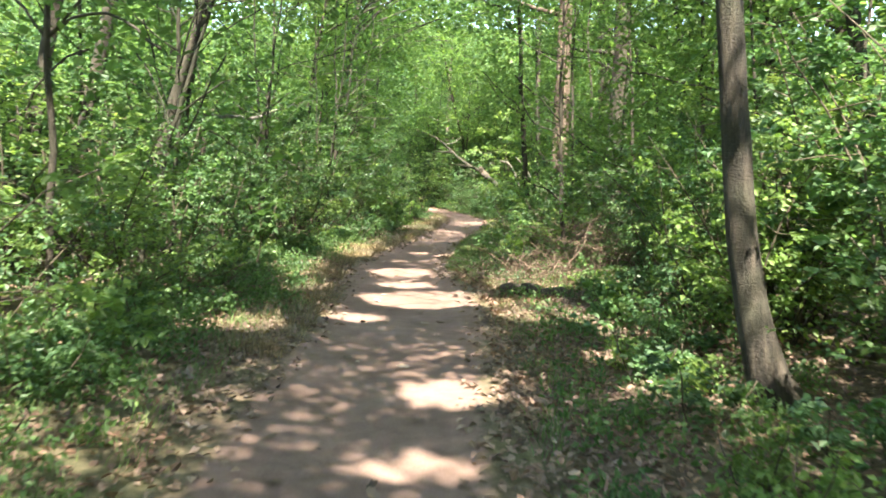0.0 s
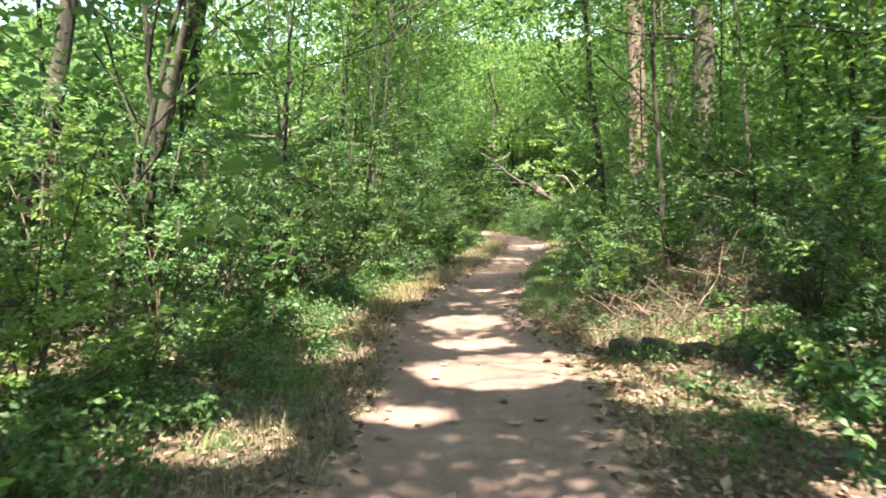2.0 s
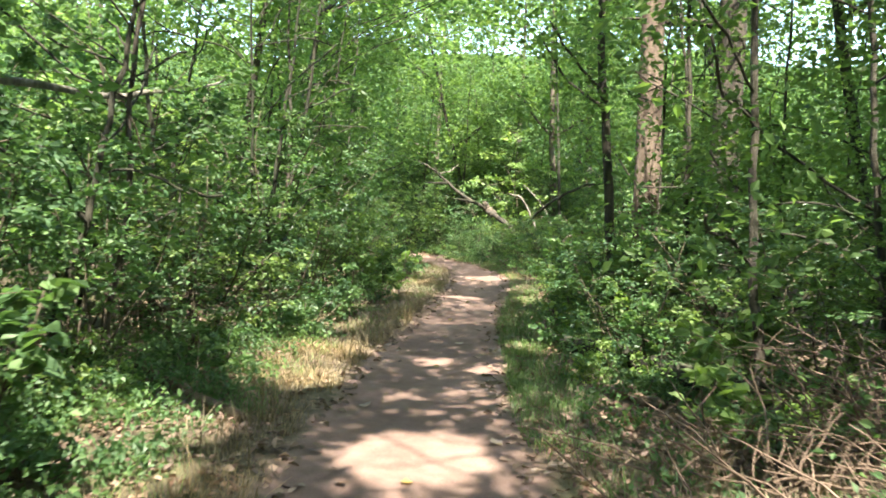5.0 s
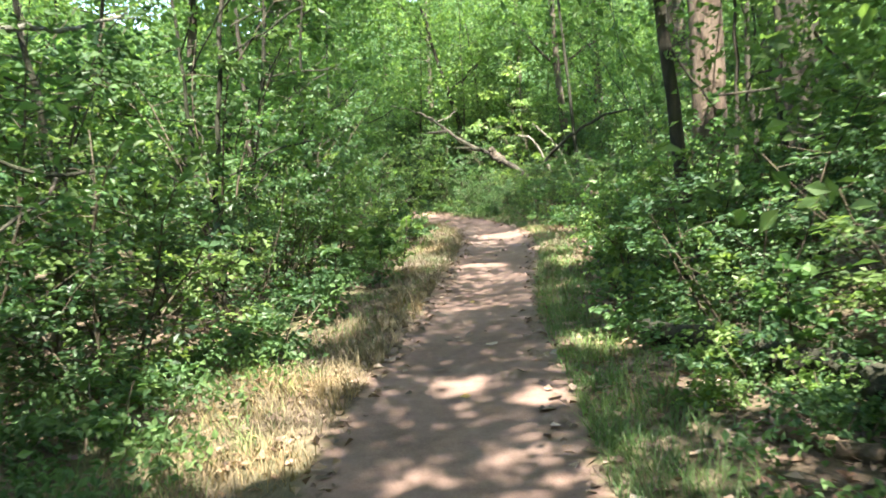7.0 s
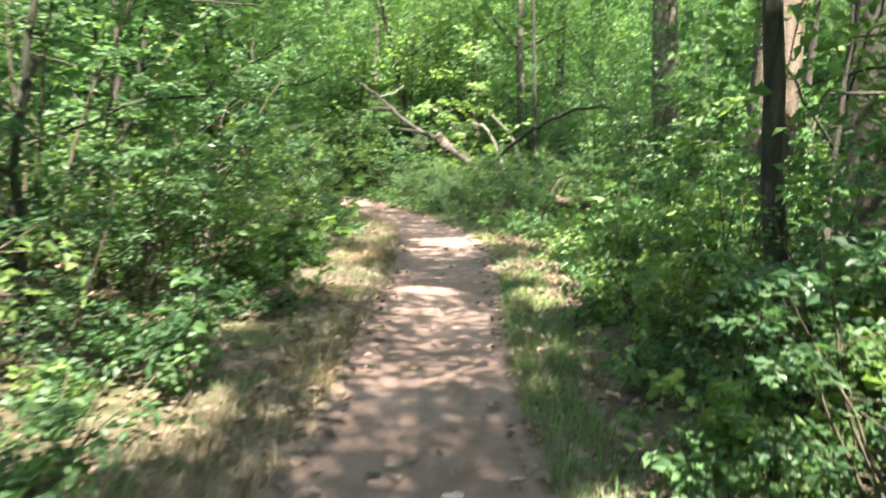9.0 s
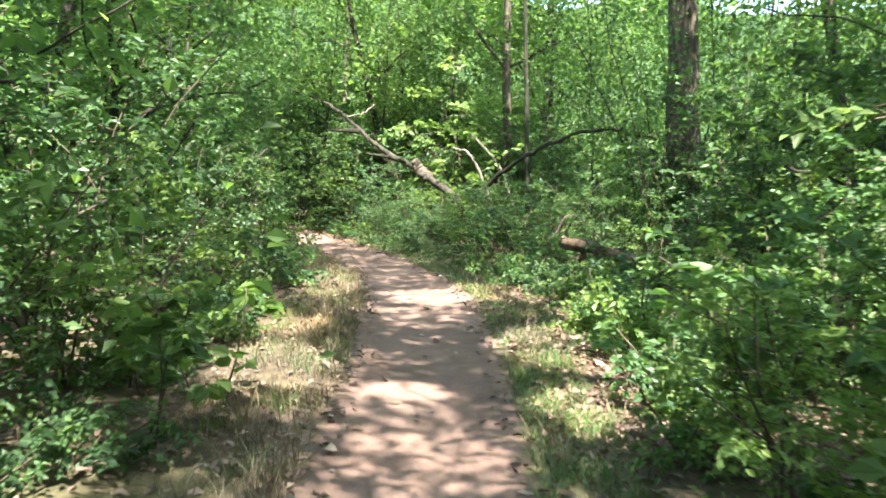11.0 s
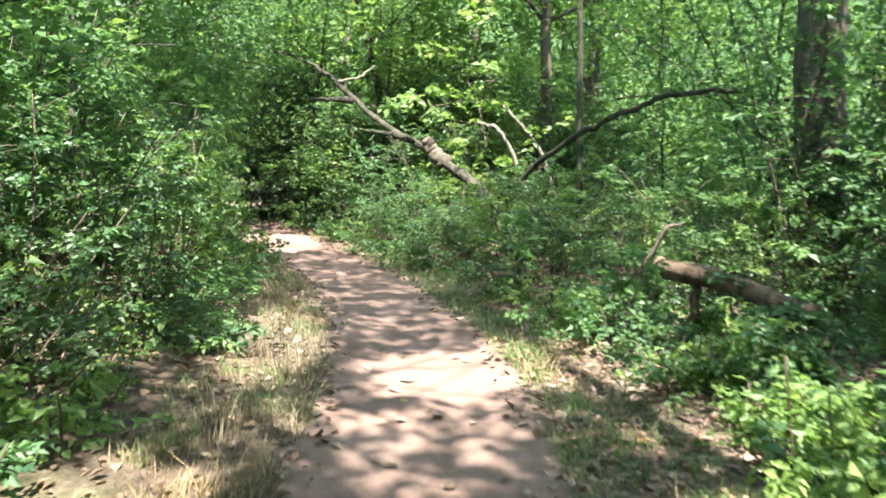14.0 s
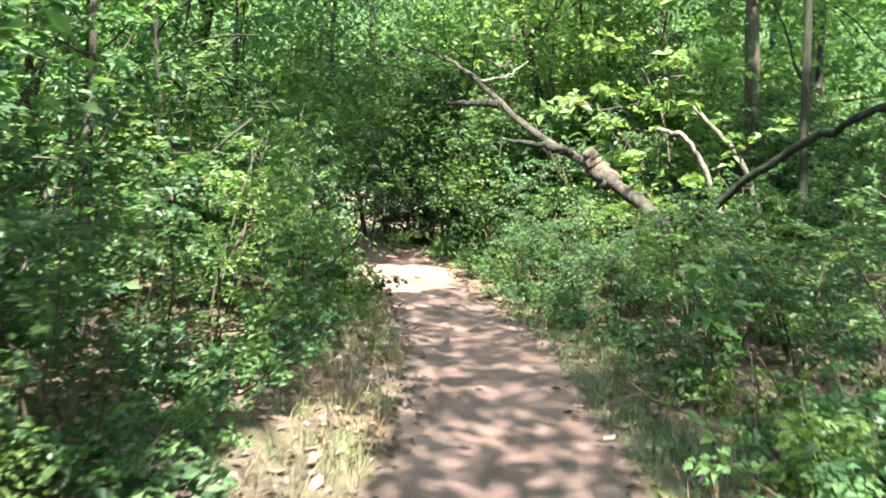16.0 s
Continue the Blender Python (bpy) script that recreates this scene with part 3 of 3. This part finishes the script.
tree("tree", "tall forest tree added for shade, with a wide spreading crown", 1.6, 37.6, 0.1, 10.0, (-0.25, -0.1), BARK_DARK, 5.0, 3.4, 294, "crown trees", 11, 0.16, 6000)
# low dark crown added to shade the hollow where the path ends
tree("tree", "dark evergreen tree arching over the path", -3.9, 40.3, 0.09, 7.5, (0.08, -0.12), MOSSY, 1.6, 2.3, 295, limbs=12, leaf=0.1, count=8000, leafage=LEAF_DARK)
# slim young trees that lean over the path
for i in range(28):
    side = -1 if i % 2 else 1
    y = 6 + 34 * ((i // 2) + r.random()) / 14
    x = float(np.clip(left(y) if side < 0 else right(y), -5, 3)) + side * (1.9 + 2.6 * r.random())
    if clear(x, y, 1.2) and not (side > 0 and 20 < y < 34.5):
        tree("young_tree", "slim young tree with airy light green leaves", x, y, 0.025 + 0.022 * r.random(), 5.5 + 2.5 * r.random(),
             (-side * 0.10 + r.normal(0, 0.06), r.normal(0, 0.06)), (BARK_DARK, MOSSY)[i % 2], 1.9, 1.7, 300 + i, "young trees", 8, 0.095, 2800, 0.06)
for i, (x, y) in enumerate(((-7, 43), (-3.5, 45), (0, 43), (1.5, 47), (4, 44), (7, 46), (-1.5, 49), (9, 42), (6.5, 40))):
    tree("tree", "leafy forest tree beyond the bend", x, y, 0.14, 13.0, tuple(r.normal(0, 0.04, 2)), (BARK, BARK_DARK)[i % 2], 3.0, 3.6, 380 + i, "background trees", 11, 0.2, 4200)
for i, (x, y) in enumerate(((3.6, 14.0), (4.6, 15.5), (3.7, 16.4), (5.6, 17.0), (3.9, 12.3), (5.6, 12.0), (6.0, 19.5), (5.3, 22.5), (6.8, 25.0), (7.4, 28.0), (0.9, 36.6), (2.6, 37.0), (-0.6, 37.4), (5.9, 33.5),
                            (6.6, 31.0), (4.0, 38.5), (7.5, 35.5), (1.6, 39.5), (-3.6, 36.0), (-4.4, 12.5), (-4.6, 8.0), (-4.0, 17.5), (-3.7, 22.5), (-3.6, 26.8), (-4.0, 31.0), (5.0, 8.5), (-3.3, 6.6), (-3.6, 10.2), (-3.5, 14.6), (-3.0, 18.8), (-2.8, 21.0), (-2.7, 25.2), (-2.6, 28.4), (-3.0, 33.2), (-5.5, 15.5), (-5.5, 20.5))):
    tree("young_tree", "slim young tree with airy light green leaves", x, y, 0.027 + 0.018 * r.random(), 6.0 + 2.0 * r.random(),
         tuple(r.normal(0, 0.05, 2)), (BARK_DARK, MOSSY)[i % 2], 1.3, 2.0, 340 + i, "young trees", 11, 0.10, 4600, 0.06)

tree("young_tree", "slim young tree with airy light green leaves", 2.55, 17.75, 0.025, 5.5, (0.04, 0.0), BARK_DARK, 1.6, 1.4, 396, "young trees", 8, 0.08, 1500, 0.06)

# ---- far woods all round ----
r = np.random.default_rng(41)
n = 1100
a = r.random(n) * 6.283
d = 14 + 16 * r.random(n)
mid = np.stack([np.cos(a) * d * 0.9, 19 + np.sin(a) * (d + 11), 0.5 + 18 * r.random(n)], 1)
mid = mid[off_path(mid[:, 0], mid[:, 1]) > 3.0]
at = np.repeat(mid, 66, 0) + r.normal(0, 0.75, (len(mid) * 66, 3)) * np.array([1, 1, 0.7])
at = at[at[:, 2] > 0.1]
tagged(new("far_woods", quad_mesh("far_woods", *leaves(at, r.normal(0, 1, at.shape) * np.array([1, 1, 0.5]), 0.30, 0.18, r), LEAF_CROWN)),
       "dense green foliage of the surrounding woods", "woods", kind="stuff")
n = 1500
uy = -8 + 54 * r.random(n)
ux = np.where(r.random(n) < 0.5, left(uy) - 6.5 - 9 * r.random(n), right(uy) + 6.5 + 9 * r.random(n))
at = np.repeat(np.stack([ux, uy, ground_z(ux, uy) + 0.25 + 0.7 * r.random(n)], 1), 26, 0)
at = at + r.normal(0, 0.42, at.shape) * np.array([1, 1, 0.6])
at = at[at[:, 2] > 0.08]
tagged(new("undergrowth", quad_mesh("undergrowth", *leaves(at, r.normal(0, 1, at.shape) * np.array([1, 1, 0.4]), 0.2, 0.12, r), LEAF)),
       "low green undergrowth deep in the woods", "undergrowth", kind="stuff")
ba = np.linspace(0, 2 * np.pi, 97)
bv = np.concatenate([np.stack([np.cos(ba) * 58, 19 + np.sin(ba) * 62, np.full(97, z)], 1) for z in (-1.0, 8.0, 16.0)])
bv[194:, 2] += r.normal(0, 1.2, 97)
bi = np.arange(96)
tagged(new("backdrop", quad_mesh("backdrop", bv, np.concatenate([np.stack([bi + k, bi + k + 1, bi + k + 98, bi + k + 97], 1) for k in (0, 97)]), WOODS, True)),
       "distant green woodland edge", "backdrop", kind="structure")

# ---- fallen tree beyond the bend ----
def limb(name, pts, r0, r1, mat, parent, sides=9, rough=0.16, label="", seed=1):
    """A crooked limb through a few bends."""
    r = np.random.default_rng(seed)
    pts = np.array(pts, float)
    t = np.linspace(0, len(pts) - 1, len(pts) * 5)
    line = np.stack([np.interp(t, np.arange(len(pts)), pts[:, k]) for k in range(3)], 1)
    line[1:-1] = (line[:-2] + line[1:-1] * 2 + line[2:]) / 4
    line[1:-1] += r.normal(0, 0.012 + 0.06 * r1, (len(line) - 2, 3))
    me = quad_mesh(name, *tube(line, np.linspace(r0, r1, len(line)), sides, rough, r), mat, True)
    return part(name, me, parent, label) if parent else new(name, me)


fallen = thing("fallen_tree", "weathered grey fallen tree with broken crown and bare limbs", "fallen tree", at=(-0.08, 0, 0.09))
limb("trunk", [(3.1, 31.7, -0.1), (2.44, 32.0, 1.0), (1.72, 33.0, 1.59)],
     0.105, 0.085, BARK_DARK, fallen, 11, seed=3)
limb("limb", [(1.76, 32.97, 1.56), (1.1, 33.4, 1.92), (0.49, 33.7, 2.39), (-0.05, 34.1, 2.9), (-0.53, 34.5, 3.17), (-1.25, 34.8, 3.4)], 0.064, 0.013, BARK_DARK, fallen, 9, seed=33)
limb("knot", [(1.95, 32.75, 1.4), (1.76, 32.95, 1.58), (1.62, 32.95, 1.8)], 0.115, 0.075, BARK, fallen, 9, 0.3, "thick grey broken stub", 4)
limb("limb", [(0.42, 33.7, 2.42), (0.1, 33.75, 2.44), (-0.3, 33.9, 2.42)], 0.06, 0.02, MOSSY, fallen, seed=5)
limb("limb", [(1.45, 33.1, 1.8), (1.0, 33.0, 1.86), (0.55, 33.0, 1.9)], 0.05, 0.015, MOSSY, fallen, seed=6)
limb("limb", [(0.1, 34.0, 2.75), (0.5, 34.2, 2.85), (0.8, 34.3, 3.1)], 0.03, 0.01, BARK_PALE, fallen, seed=7)
limb("limb", [(2.55, 31.9, 0.75), (3.05, 31.1, 1.45), (3.5, 30.4, 1.92), (3.92, 29.7, 2.2), (4.22, 29.3, 2.36), (4.85, 28.8, 2.4)], 0.045, 0.026, MOSSY, fallen, 8, 0.2,
     "dark mossy slanting limb", 8)
snag = thing("dead_branch", "forked pale dead branch standing in bushes", "branch", at=(0, 0, 0))
limb("stick", [(3.5, 32.9, 0.0), (3.3, 33.0, 1.1), (3.01, 33.0, 1.76), (2.74, 33.0, 2.14), (2.40, 33.0, 2.2)], 0.05, 0.03, BARK_PALE, snag, seed=9)
snag = thing("dead_branch", "straight pale dead branch leaning in bushes", "branch")
limb("stick", [(4.3, 33.6, 0.0), (3.75, 33.5, 1.6), (3.45, 33.5, 2.04), (2.92, 33.5, 2.55)], 0.045, 0.03, BARK_PALE, snag, seed=10)


def log(label, a, b, r0, r1, mat, seed):
    ob = thing("log", label, "log")
    limb("stem", [a, [(a[k] + b[k]) / 2 + (0, 0, 0.02)[k] for k in range(3)], b], r0, r1, mat, ob, 12, 0.14, seed=seed)
    return ob


lg = log("rotten brown log lying among low herbs", (3.2, 27.05, 0.64), (3.85, 25.5, 0.46), 0.088, 0.08, ROTTEN, 21)
limb("snag", [(2.82, 26.75, 0.0), (2.9, 26.75, 0.5), (3.08, 26.75, 0.97), (3.3, 26.75, 1.05)], 0.02, 0.011, BARK, lg, label="grey upright broken branch", seed=22)
limb("prop", [(3.45, 26.6, -0.02), (3.4, 26.6, 0.3), (3.39, 26.6, 0.55)], 0.05, 0.05, ROTTEN, lg, seed=23)
log("mossy grey log half hidden by herbs", (1.02, 15.6, 0.13), (2.05, 13.1, 0.14), 0.08, 0.12, MOSSY, 24)
log("broken pale piece of rotten wood", (1.0, 13.55, 0.04), (1.28, 13.1, 0.05), 0.04, 0.05, ROTTEN, 25)
log("thick dark weathered log at the path side", (0.85, 9.85, 0.07), (1.95, 9.0, 0.08), 0.085, 0.115, BARK_DARK, 26)
log("brown rotten log lying in grass", (-2.95, 13.95, 0.06), (-1.75, 12.5, 0.02), 0.06, 0.045, ROTTEN, 27)
log("half-buried dark log in herbs", (-3.1, 9.0, 0.05), (-2.3, 8.4, 0.06), 0.06, 0.05, ROTTEN, 28)


# ---- brush pile of dead twigs ----
def stick_mesh(seed, length, radius, forks=2):
    r = np.random.default_rng(seed)
    main = curve_line((0, 0, 0), (1, 0, 0.05), length, 7, 0.14, 0, r)
    bits = [tube(main, np.linspace(radius, radius * 0.4, 8), 5, 0.1, r)]
    for k in range(forks):
        i = 2 + int(r.random() * 4)
        bits.append(tube(curve_line(main[i], (0.7, r.normal(0, 0.7), r.normal(0, 0.6)), length * 0.4, 4, 0.15, 0, r), np.linspace(radius * 0.6, radius * 0.2, 5), 4, 0, r))
    return quad_mesh("stick", *joined(bits), DEAD_TWIG, True)


STICKS = [stick_mesh(400 + i, 0.35 + 0.13 * i, 0.003 + 0.0013 * i, 3) for i in range(6)]
r = np.random.default_rng(61)
for cx, cy, n, sx, sy, h in ((1.65, 10.6, 110, 1.1, 1.1, 0.32), (2.35, 11.4, 150, 0.85, 0.8, 0.85), (-2.6, 8.6, 26, 0.5, 0.7, 0.2), (-1.5, 27.5, 30, 0.35, 1.2, 0.4), (2.6, 27.6, 24, 0.5, 0.9, 0.3)):
    pile = thing("brush_pile", "tangled heap of dead brown twigs beside the path", "brush pile", "brush piles", (cx, cy, float(ground_z(cx, cy))))
    for _ in range(n):
        ob = part("stick", STICKS[int(r.integers(6))], pile)
        u, v = np.clip(r.normal(0, 0.5, 2), -0.85, 0.85)
        ob.matrix_basis = pose(u * sx - 0.2, v * sy, 0.02 + h * r.random() * math.exp(-u * u - v * v), 0, r.normal(-14, 24), r.random() * 360) @ Matrix.Scale(0.6 + 0.4 * r.random(), 4)

# ---- loose twigs on the ground ----
for _ in range(70):
    y = 2 + 30 * r.random()
    x = float(left(y)) - 1.6 + (float(right(y) - left(y)) + 3.4) * r.random()
    ob = tagged(new("twig", STICKS[int(r.integers(3))]), "thin dry brown twig lying on the ground", "twig", "loose twigs")
    s = 0.35 if off_path(x, y) == 0 else 0.8
    ob.matrix_basis = pose(x, y, float(surface_z(x, y)) + 0.008, 0, 0, r.random() * 360) @ Matrix.Diagonal((s, s, s * 0.3, 1))

DEAD_SHRUB = shrub(95, 0.95, 0.6, 5, 6, 1, 2, 0.07, 0.045, LEAF, 0.3, DEAD_TWIG)
for x, y, s in ((2.0, 11.4, 1.0), (2.5, 10.9, 0.9), (1.2, 11.7, 0.7), (1.5, 10.3, 0.6), (-1.55, 24.4, 1.0), (-1.3, 26.4, 0.8), (-1.35, 27.6, 0.9), (2.7, 26.6, 0.6), (-2.5, 8.8, 0.6)):
    place_shrub(DEAD_SHRUB, x, y, s, x * 731 % 360, "half-dead bare shrub with a few green leaves", "half-dead shrubs")
broken = thing("dead_branch", "long pale dead branch hanging over the bushes", "branch")
limb("stick", [(-4.0, 13.0, 2.35), (-3.565, 14.62, 2.43), (-3.45, 16.0, 2.7), (-3.4, 16.7, 2.8), (-3.2, 17.6, 3.1)], 0.035, 0.012, BARK_PALE, broken, 7, seed=31)
limb("stick", [(-4.3, 13.2, -0.05), (-4.1, 13.1, 1.2), (-4.0, 13.0, 2.36)], 0.05, 0.036, BARK, broken, 7, seed=32)

# ---- saplings with broad leaves ----
for x, y, s, k in ((1.25, 12.1, 0.8, 1), (1.95, 13.4, 0.95, 1), (1.75, 15.9, 0.9, 1), (1.6, 14.4, 0.7, 0), (2.1, 16.4, 1.2, 1), (-2.6, 9.6, 0.65, 1), (-2.7, 11.0, 1.0, 0), (-1.5, 21.0, 0.8, 1),
                   (-1.0, 20.6, 0.9, 1), (-1.25, 20.0, 0.8, 0), (-1.5, 17.2, 0.7, 0), (1.9, 19.2, 1.0, 0), (2.45, 20.5, 0.85, 0), (-1.45, 25.0, 0.9, 1), (-1.4, 26.2, 0.8, 0),
                   (2.3, 28.2, 0.9, 0), (2.5, 26.2, 0.8, 0), (-2.4, 5.6, 0.7, 1), (1.5, 6.6, 0.6, 0), (2.3, 3.7, 0.45, 0), (2.9, 23.0, 1.0, 0), (1.9, 17.6, 0.9, 1)):
    place_shrub(SAPLING[k], x, y, s, x * 977 % 360, "young sapling with broad fresh green leaves", "saplings", "sapling")


for x, y, s in ((3.1, 27.0, 1.1), (3.5, 26.7, 1.2), (3.9, 26.5, 1.1), (3.0, 27.5, 1.3), (1.15, 14.9, 0.8), (1.35, 14.4, 0.9), (1.5, 13.9, 0.8), (1.75, 13.5, 0.9), (1.2, 15.5, 0.9), (1.55, 14.8, 1.1), (2.0, 14.2, 1.2)):
    place_shrub(LOW[int(r.integers(3))], x, y, s, r.random() * 360, LABEL_LOW, "low herbs", "herb")


# ---- small herbs and seedlings scattered over the near verges ----
r = np.random.default_rng(66)
n = 620
y = 2 + 14 * r.random(n)
x = np.where(r.random(n) < 0.66, left(y) - 0.6 - 2.0 * r.random(n), right(y) + 0.5 + 2.4 * r.random(n))
tops = np.stack([x, y, ground_z(x, y) + 0.05 + 0.14 * r.random(n) ** 2], 1)
at = np.repeat(tops, 44, 0)
off = r.normal(0, 0.09, at.shape) * np.array([1, 1, 0.5])
at = at + off
at[:, 2] = np.maximum(at[:, 2], ground_z(at[:, 0], at[:, 1]) + 0.01)
tagged(new("ground_herbs", quad_mesh("ground_herbs", *leaves(at, off + np.array([0, 0, 0.03]), 0.05, 0.03, r), LEAF)),
       "small green herbs and seedlings covering the path verges", "herbs", kind="stuff")

# ---- vines hanging round the stout tree ----
r = np.random.default_rng(67)
for k in range(9):
    a = 2.6 + 3.4 * k / 8
    bx, by = 6.1 + math.cos(a) * (0.5 + 0.7 * r.random()), 29.0 + math.sin(a) * (0.5 + 0.5 * r.random())
    vine = thing("vine", "thin dark climbing vine hanging beside a stout tree", "vine", "climbing vines", (bx, by, float(ground_z(bx, by))))
    line = curve_line((0, 0, -0.05), (r.normal(0, 0.15), 0, 1), 4.6 + r.random(), 14, 0.13, 0.03, r)
    part("stem", quad_mesh("stem", *tube(line, np.linspace(0.018, 0.008, len(line)), 5, 0.1, r), BARK_DARK, True), vine)
    at = np.repeat(line[3:], 26, 0)
    at = at + r.normal(0, 0.13, at.shape)
    part("foliage", quad_mesh("foliage", *leaves(at, r.normal(0, 1, at.shape) - np.array([0, 0, 0.6]), 0.085, 0.055, r), LEAF_DARK), vine)

# ---- grass ----
def blades(at, height, r, width=0.0028):
    n = len(at)
    a = r.random(n) * 6.283
    h = height * (0.5 + 0.9 * r.random(n))
    out = np.stack([np.cos(a), np.sin(a), np.zeros(n)], 1)
    side = np.stack([-np.sin(a), np.cos(a), np.zeros(n)], 1) * width
    bend = (0.25 + 0.95 * r.random(n))[:, None] * h[:, None]
    up = np.array([0, 0, 1.0]) * h[:, None]
    m, t = at + up * 0.6 + out * bend * 0.35, at + up * 0.95 + out * bend
    v = np.stack([at - side, at + side, m + side * 0.8, m - side * 0.8, t + side * 0.15, t - side * 0.15], 1).reshape(-1, 3)
    i = np.arange(n)[:, None] * 6
    return v, np.concatenate([i + [[0, 1, 2, 3]], i + [[3, 2, 4, 5]]])


def tufts(spots, each, spread, height, r):
    """Blades in tufts round spots that lie off the path."""
    at = np.repeat(spots, each, 0) + r.normal(0, spread, (len(spots) * each, 2))
    at = at[off_path(at[:, 0], at[:, 1]) > 0.01]
    return blades(np.stack([at[:, 0], at[:, 1], ground_z(at[:, 0], at[:, 1]) - 0.015], 1), height, r)


def along_edge(side, y0, y1, n, near, wide, r):
    y = y0 + (y1 - y0) * r.random(n)
    x = (left(y) if side < 0 else right(y)) + side * (near + wide * r.random(n) ** 1.5)
    return np.stack([x, y], 1)


r = np.random.default_rng(77)
heap = np.stack([1.7 + r.normal(0, 0.6, 70), 10.6 + r.normal(0, 0.7, 70)], 1)
tagged(new("tall_dry_grass", quad_mesh("tall_dry_grass", *tufts(heap, 18, 0.09, 0.2, r), GRASS_DRY)), "tall dry brown grass among dead twigs", "grass", kind="stuff")
dry = [along_edge(-1, 6, 18, 190, 0.05, 1.0, r), along_edge(-1, 18, 32, 130, 0.05, 0.7, r), along_edge(1, 7, 12, 130, 0.2, 1.6, r), along_edge(1, 20, 30, 60, 0.05, 0.7, r), along_edge(-1, 13.5, 16.5, 150, 0.1, 1.1, r),
       along_edge(-1, 20.5, 23.5, 90, 0.05, 0.8, r)]
stalks = np.concatenate([along_edge(-1, 6, 14, 70, 0.1, 0.5, r), along_edge(-1, 14, 31, 150, 0.02, 0.5, r), along_edge(1, 13, 30, 40, 0.05, 0.5, r)])
tagged(new("tall_brown_grass", quad_mesh("tall_brown_grass", *tufts(stalks, 16, 0.07, 0.19, r), GRASS_BROWN)), "tall thin brown grass stalks along the path edge", "grass", kind="stuff")
tagged(new("dry_grass", quad_mesh("dry_grass", *tufts(np.concatenate(dry), 26, 0.09, 0.085, r), GRASS_DRY)), "dry straw-coloured grass along the path edges", "grass", kind="stuff")
green = [along_edge(-1, 3, 16, 260, 0.4, 1.6, r), along_edge(-1, 16, 34, 130, 0.15, 0.7, r), along_edge(1, 3, 12, 90, 0.3, 1.6, r), along_edge(1, 12, 22, 400, 0.03, 0.55, r),
         along_edge(1, 22, 33, 300, 0.03, 0.8, r)]
tagged(new("green_grass", quad_mesh("green_grass", *tufts(np.concatenate(green), 24, 0.07, 0.10, r), GRASS_GREEN)), "short green grass along the path edges", "grass", kind="stuff")

# ---- leaf litter ----
r = np.random.default_rng(88)
n = 27000
y = -2 + 40 * r.random(n)
d = 4.5 * r.random(n) ** 1.25 - 0.2 * r.random(n)
x = np.where(r.random(n) < 0.5, left(y) - d, right(y) + d)
at = np.stack([x, y, surface_z(x, y) + 0.004 + 0.02 * r.random(n)], 1)
tagged(new("leaf_litter", quad_mesh("leaf_litter", *leaves(at, r.normal(0, 1, at.shape) * np.array([1, 1, 0.12]), 0.07, 0.045, r, 1.6), LITTER)),
       "brown and grey dead leaves covering the forest floor", "leaf litter", kind="stuff")


n = 17000
y = np.where(r.random(n) < 0.72, 1.5 + 11.5 * r.random(n), 19.5 + 7 * r.random(n))
d = 0.1 + 3.0 * r.random(n) ** 1.2
x = np.where((r.random(n) < 0.34) & (y < 14), left(y) - d, right(y) + d)
at = np.stack([x, y, surface_z(x, y) + 0.008 + 0.025 * r.random(n)], 1)
tagged(new("oak_leaf_litter", quad_mesh("oak_leaf_litter", *leaves(at, r.normal(0, 1, at.shape) * np.array([1, 1, 0.16]), 0.055, 0.03, r, 1.5, True), LITTER_RED)),
       "reddish brown dry leaves strewn over the verge", "leaf litter", kind="stuff")


def dead_leaf(seed, mat):
    """One curled dead leaf with a midrib fold and a lobed edge."""
    r = np.random.default_rng(seed)
    t = np.linspace(0, 1, 7)
    w = 0.34 * np.sin(np.pi * t ** 0.8) * (1 + 0.25 * np.sin(t * 13 + r.random() * 6)) + 0.01
    curl = 0.16 * (r.random() + 0.2) * (2 * t - 1) ** 2
    lift = 0.10 + 0.2 * r.random()
    rib = np.stack([t - 0.5, 0.05 * np.sin(t * 4 + r.random() * 3), curl], 1)
    a, b = rib.copy(), rib.copy()
    a[:, 1] += w
    b[:, 1] -= w
    a[:, 2] += w * lift
    b[:, 2] += w * lift * 0.6
    k = np.arange(6)
    q = np.concatenate([np.stack([k, k + 1, k + 8, k + 7], 1), np.stack([k + 14, k + 15, k + 1, k], 1)])
    return quad_mesh("fallen_leaf", np.concatenate([rib, a, b]), q, mat, True)


DEAD = [dead_leaf(500 + i, LYING if i < 6 else LITTER_YELLOW) for i in range(8)]
for i in range(300):
    y = 3 + 31 * r.random()
    u = r.random()
    x = float(left(y)) - 0.5 + (float(right(y) - left(y)) + 1.0) * u
    if i >= 225:        # the drift of leaves beside the bend
        y = 19.5 + 5 * r.random()
        x = float(right(y)) + 0.1 + 1.3 * r.random()
    k = int(r.integers(6)) if r.random() < 0.93 else 6 + i % 2
    ob = tagged(new("fallen_leaf", DEAD[k]), "curled brown dead leaf on the path" if k < 6 else "yellow fallen leaf on the path", "leaf", "fallen leaves")
    ob.matrix_basis = pose(x, y, float(surface_z(x, y)) + 0.012, r.normal(0, 10), r.normal(0, 10), r.random() * 360) @ Matrix.Scale((0.05 if i < 225 else 0.085) + 0.075 * r.random(), 4)
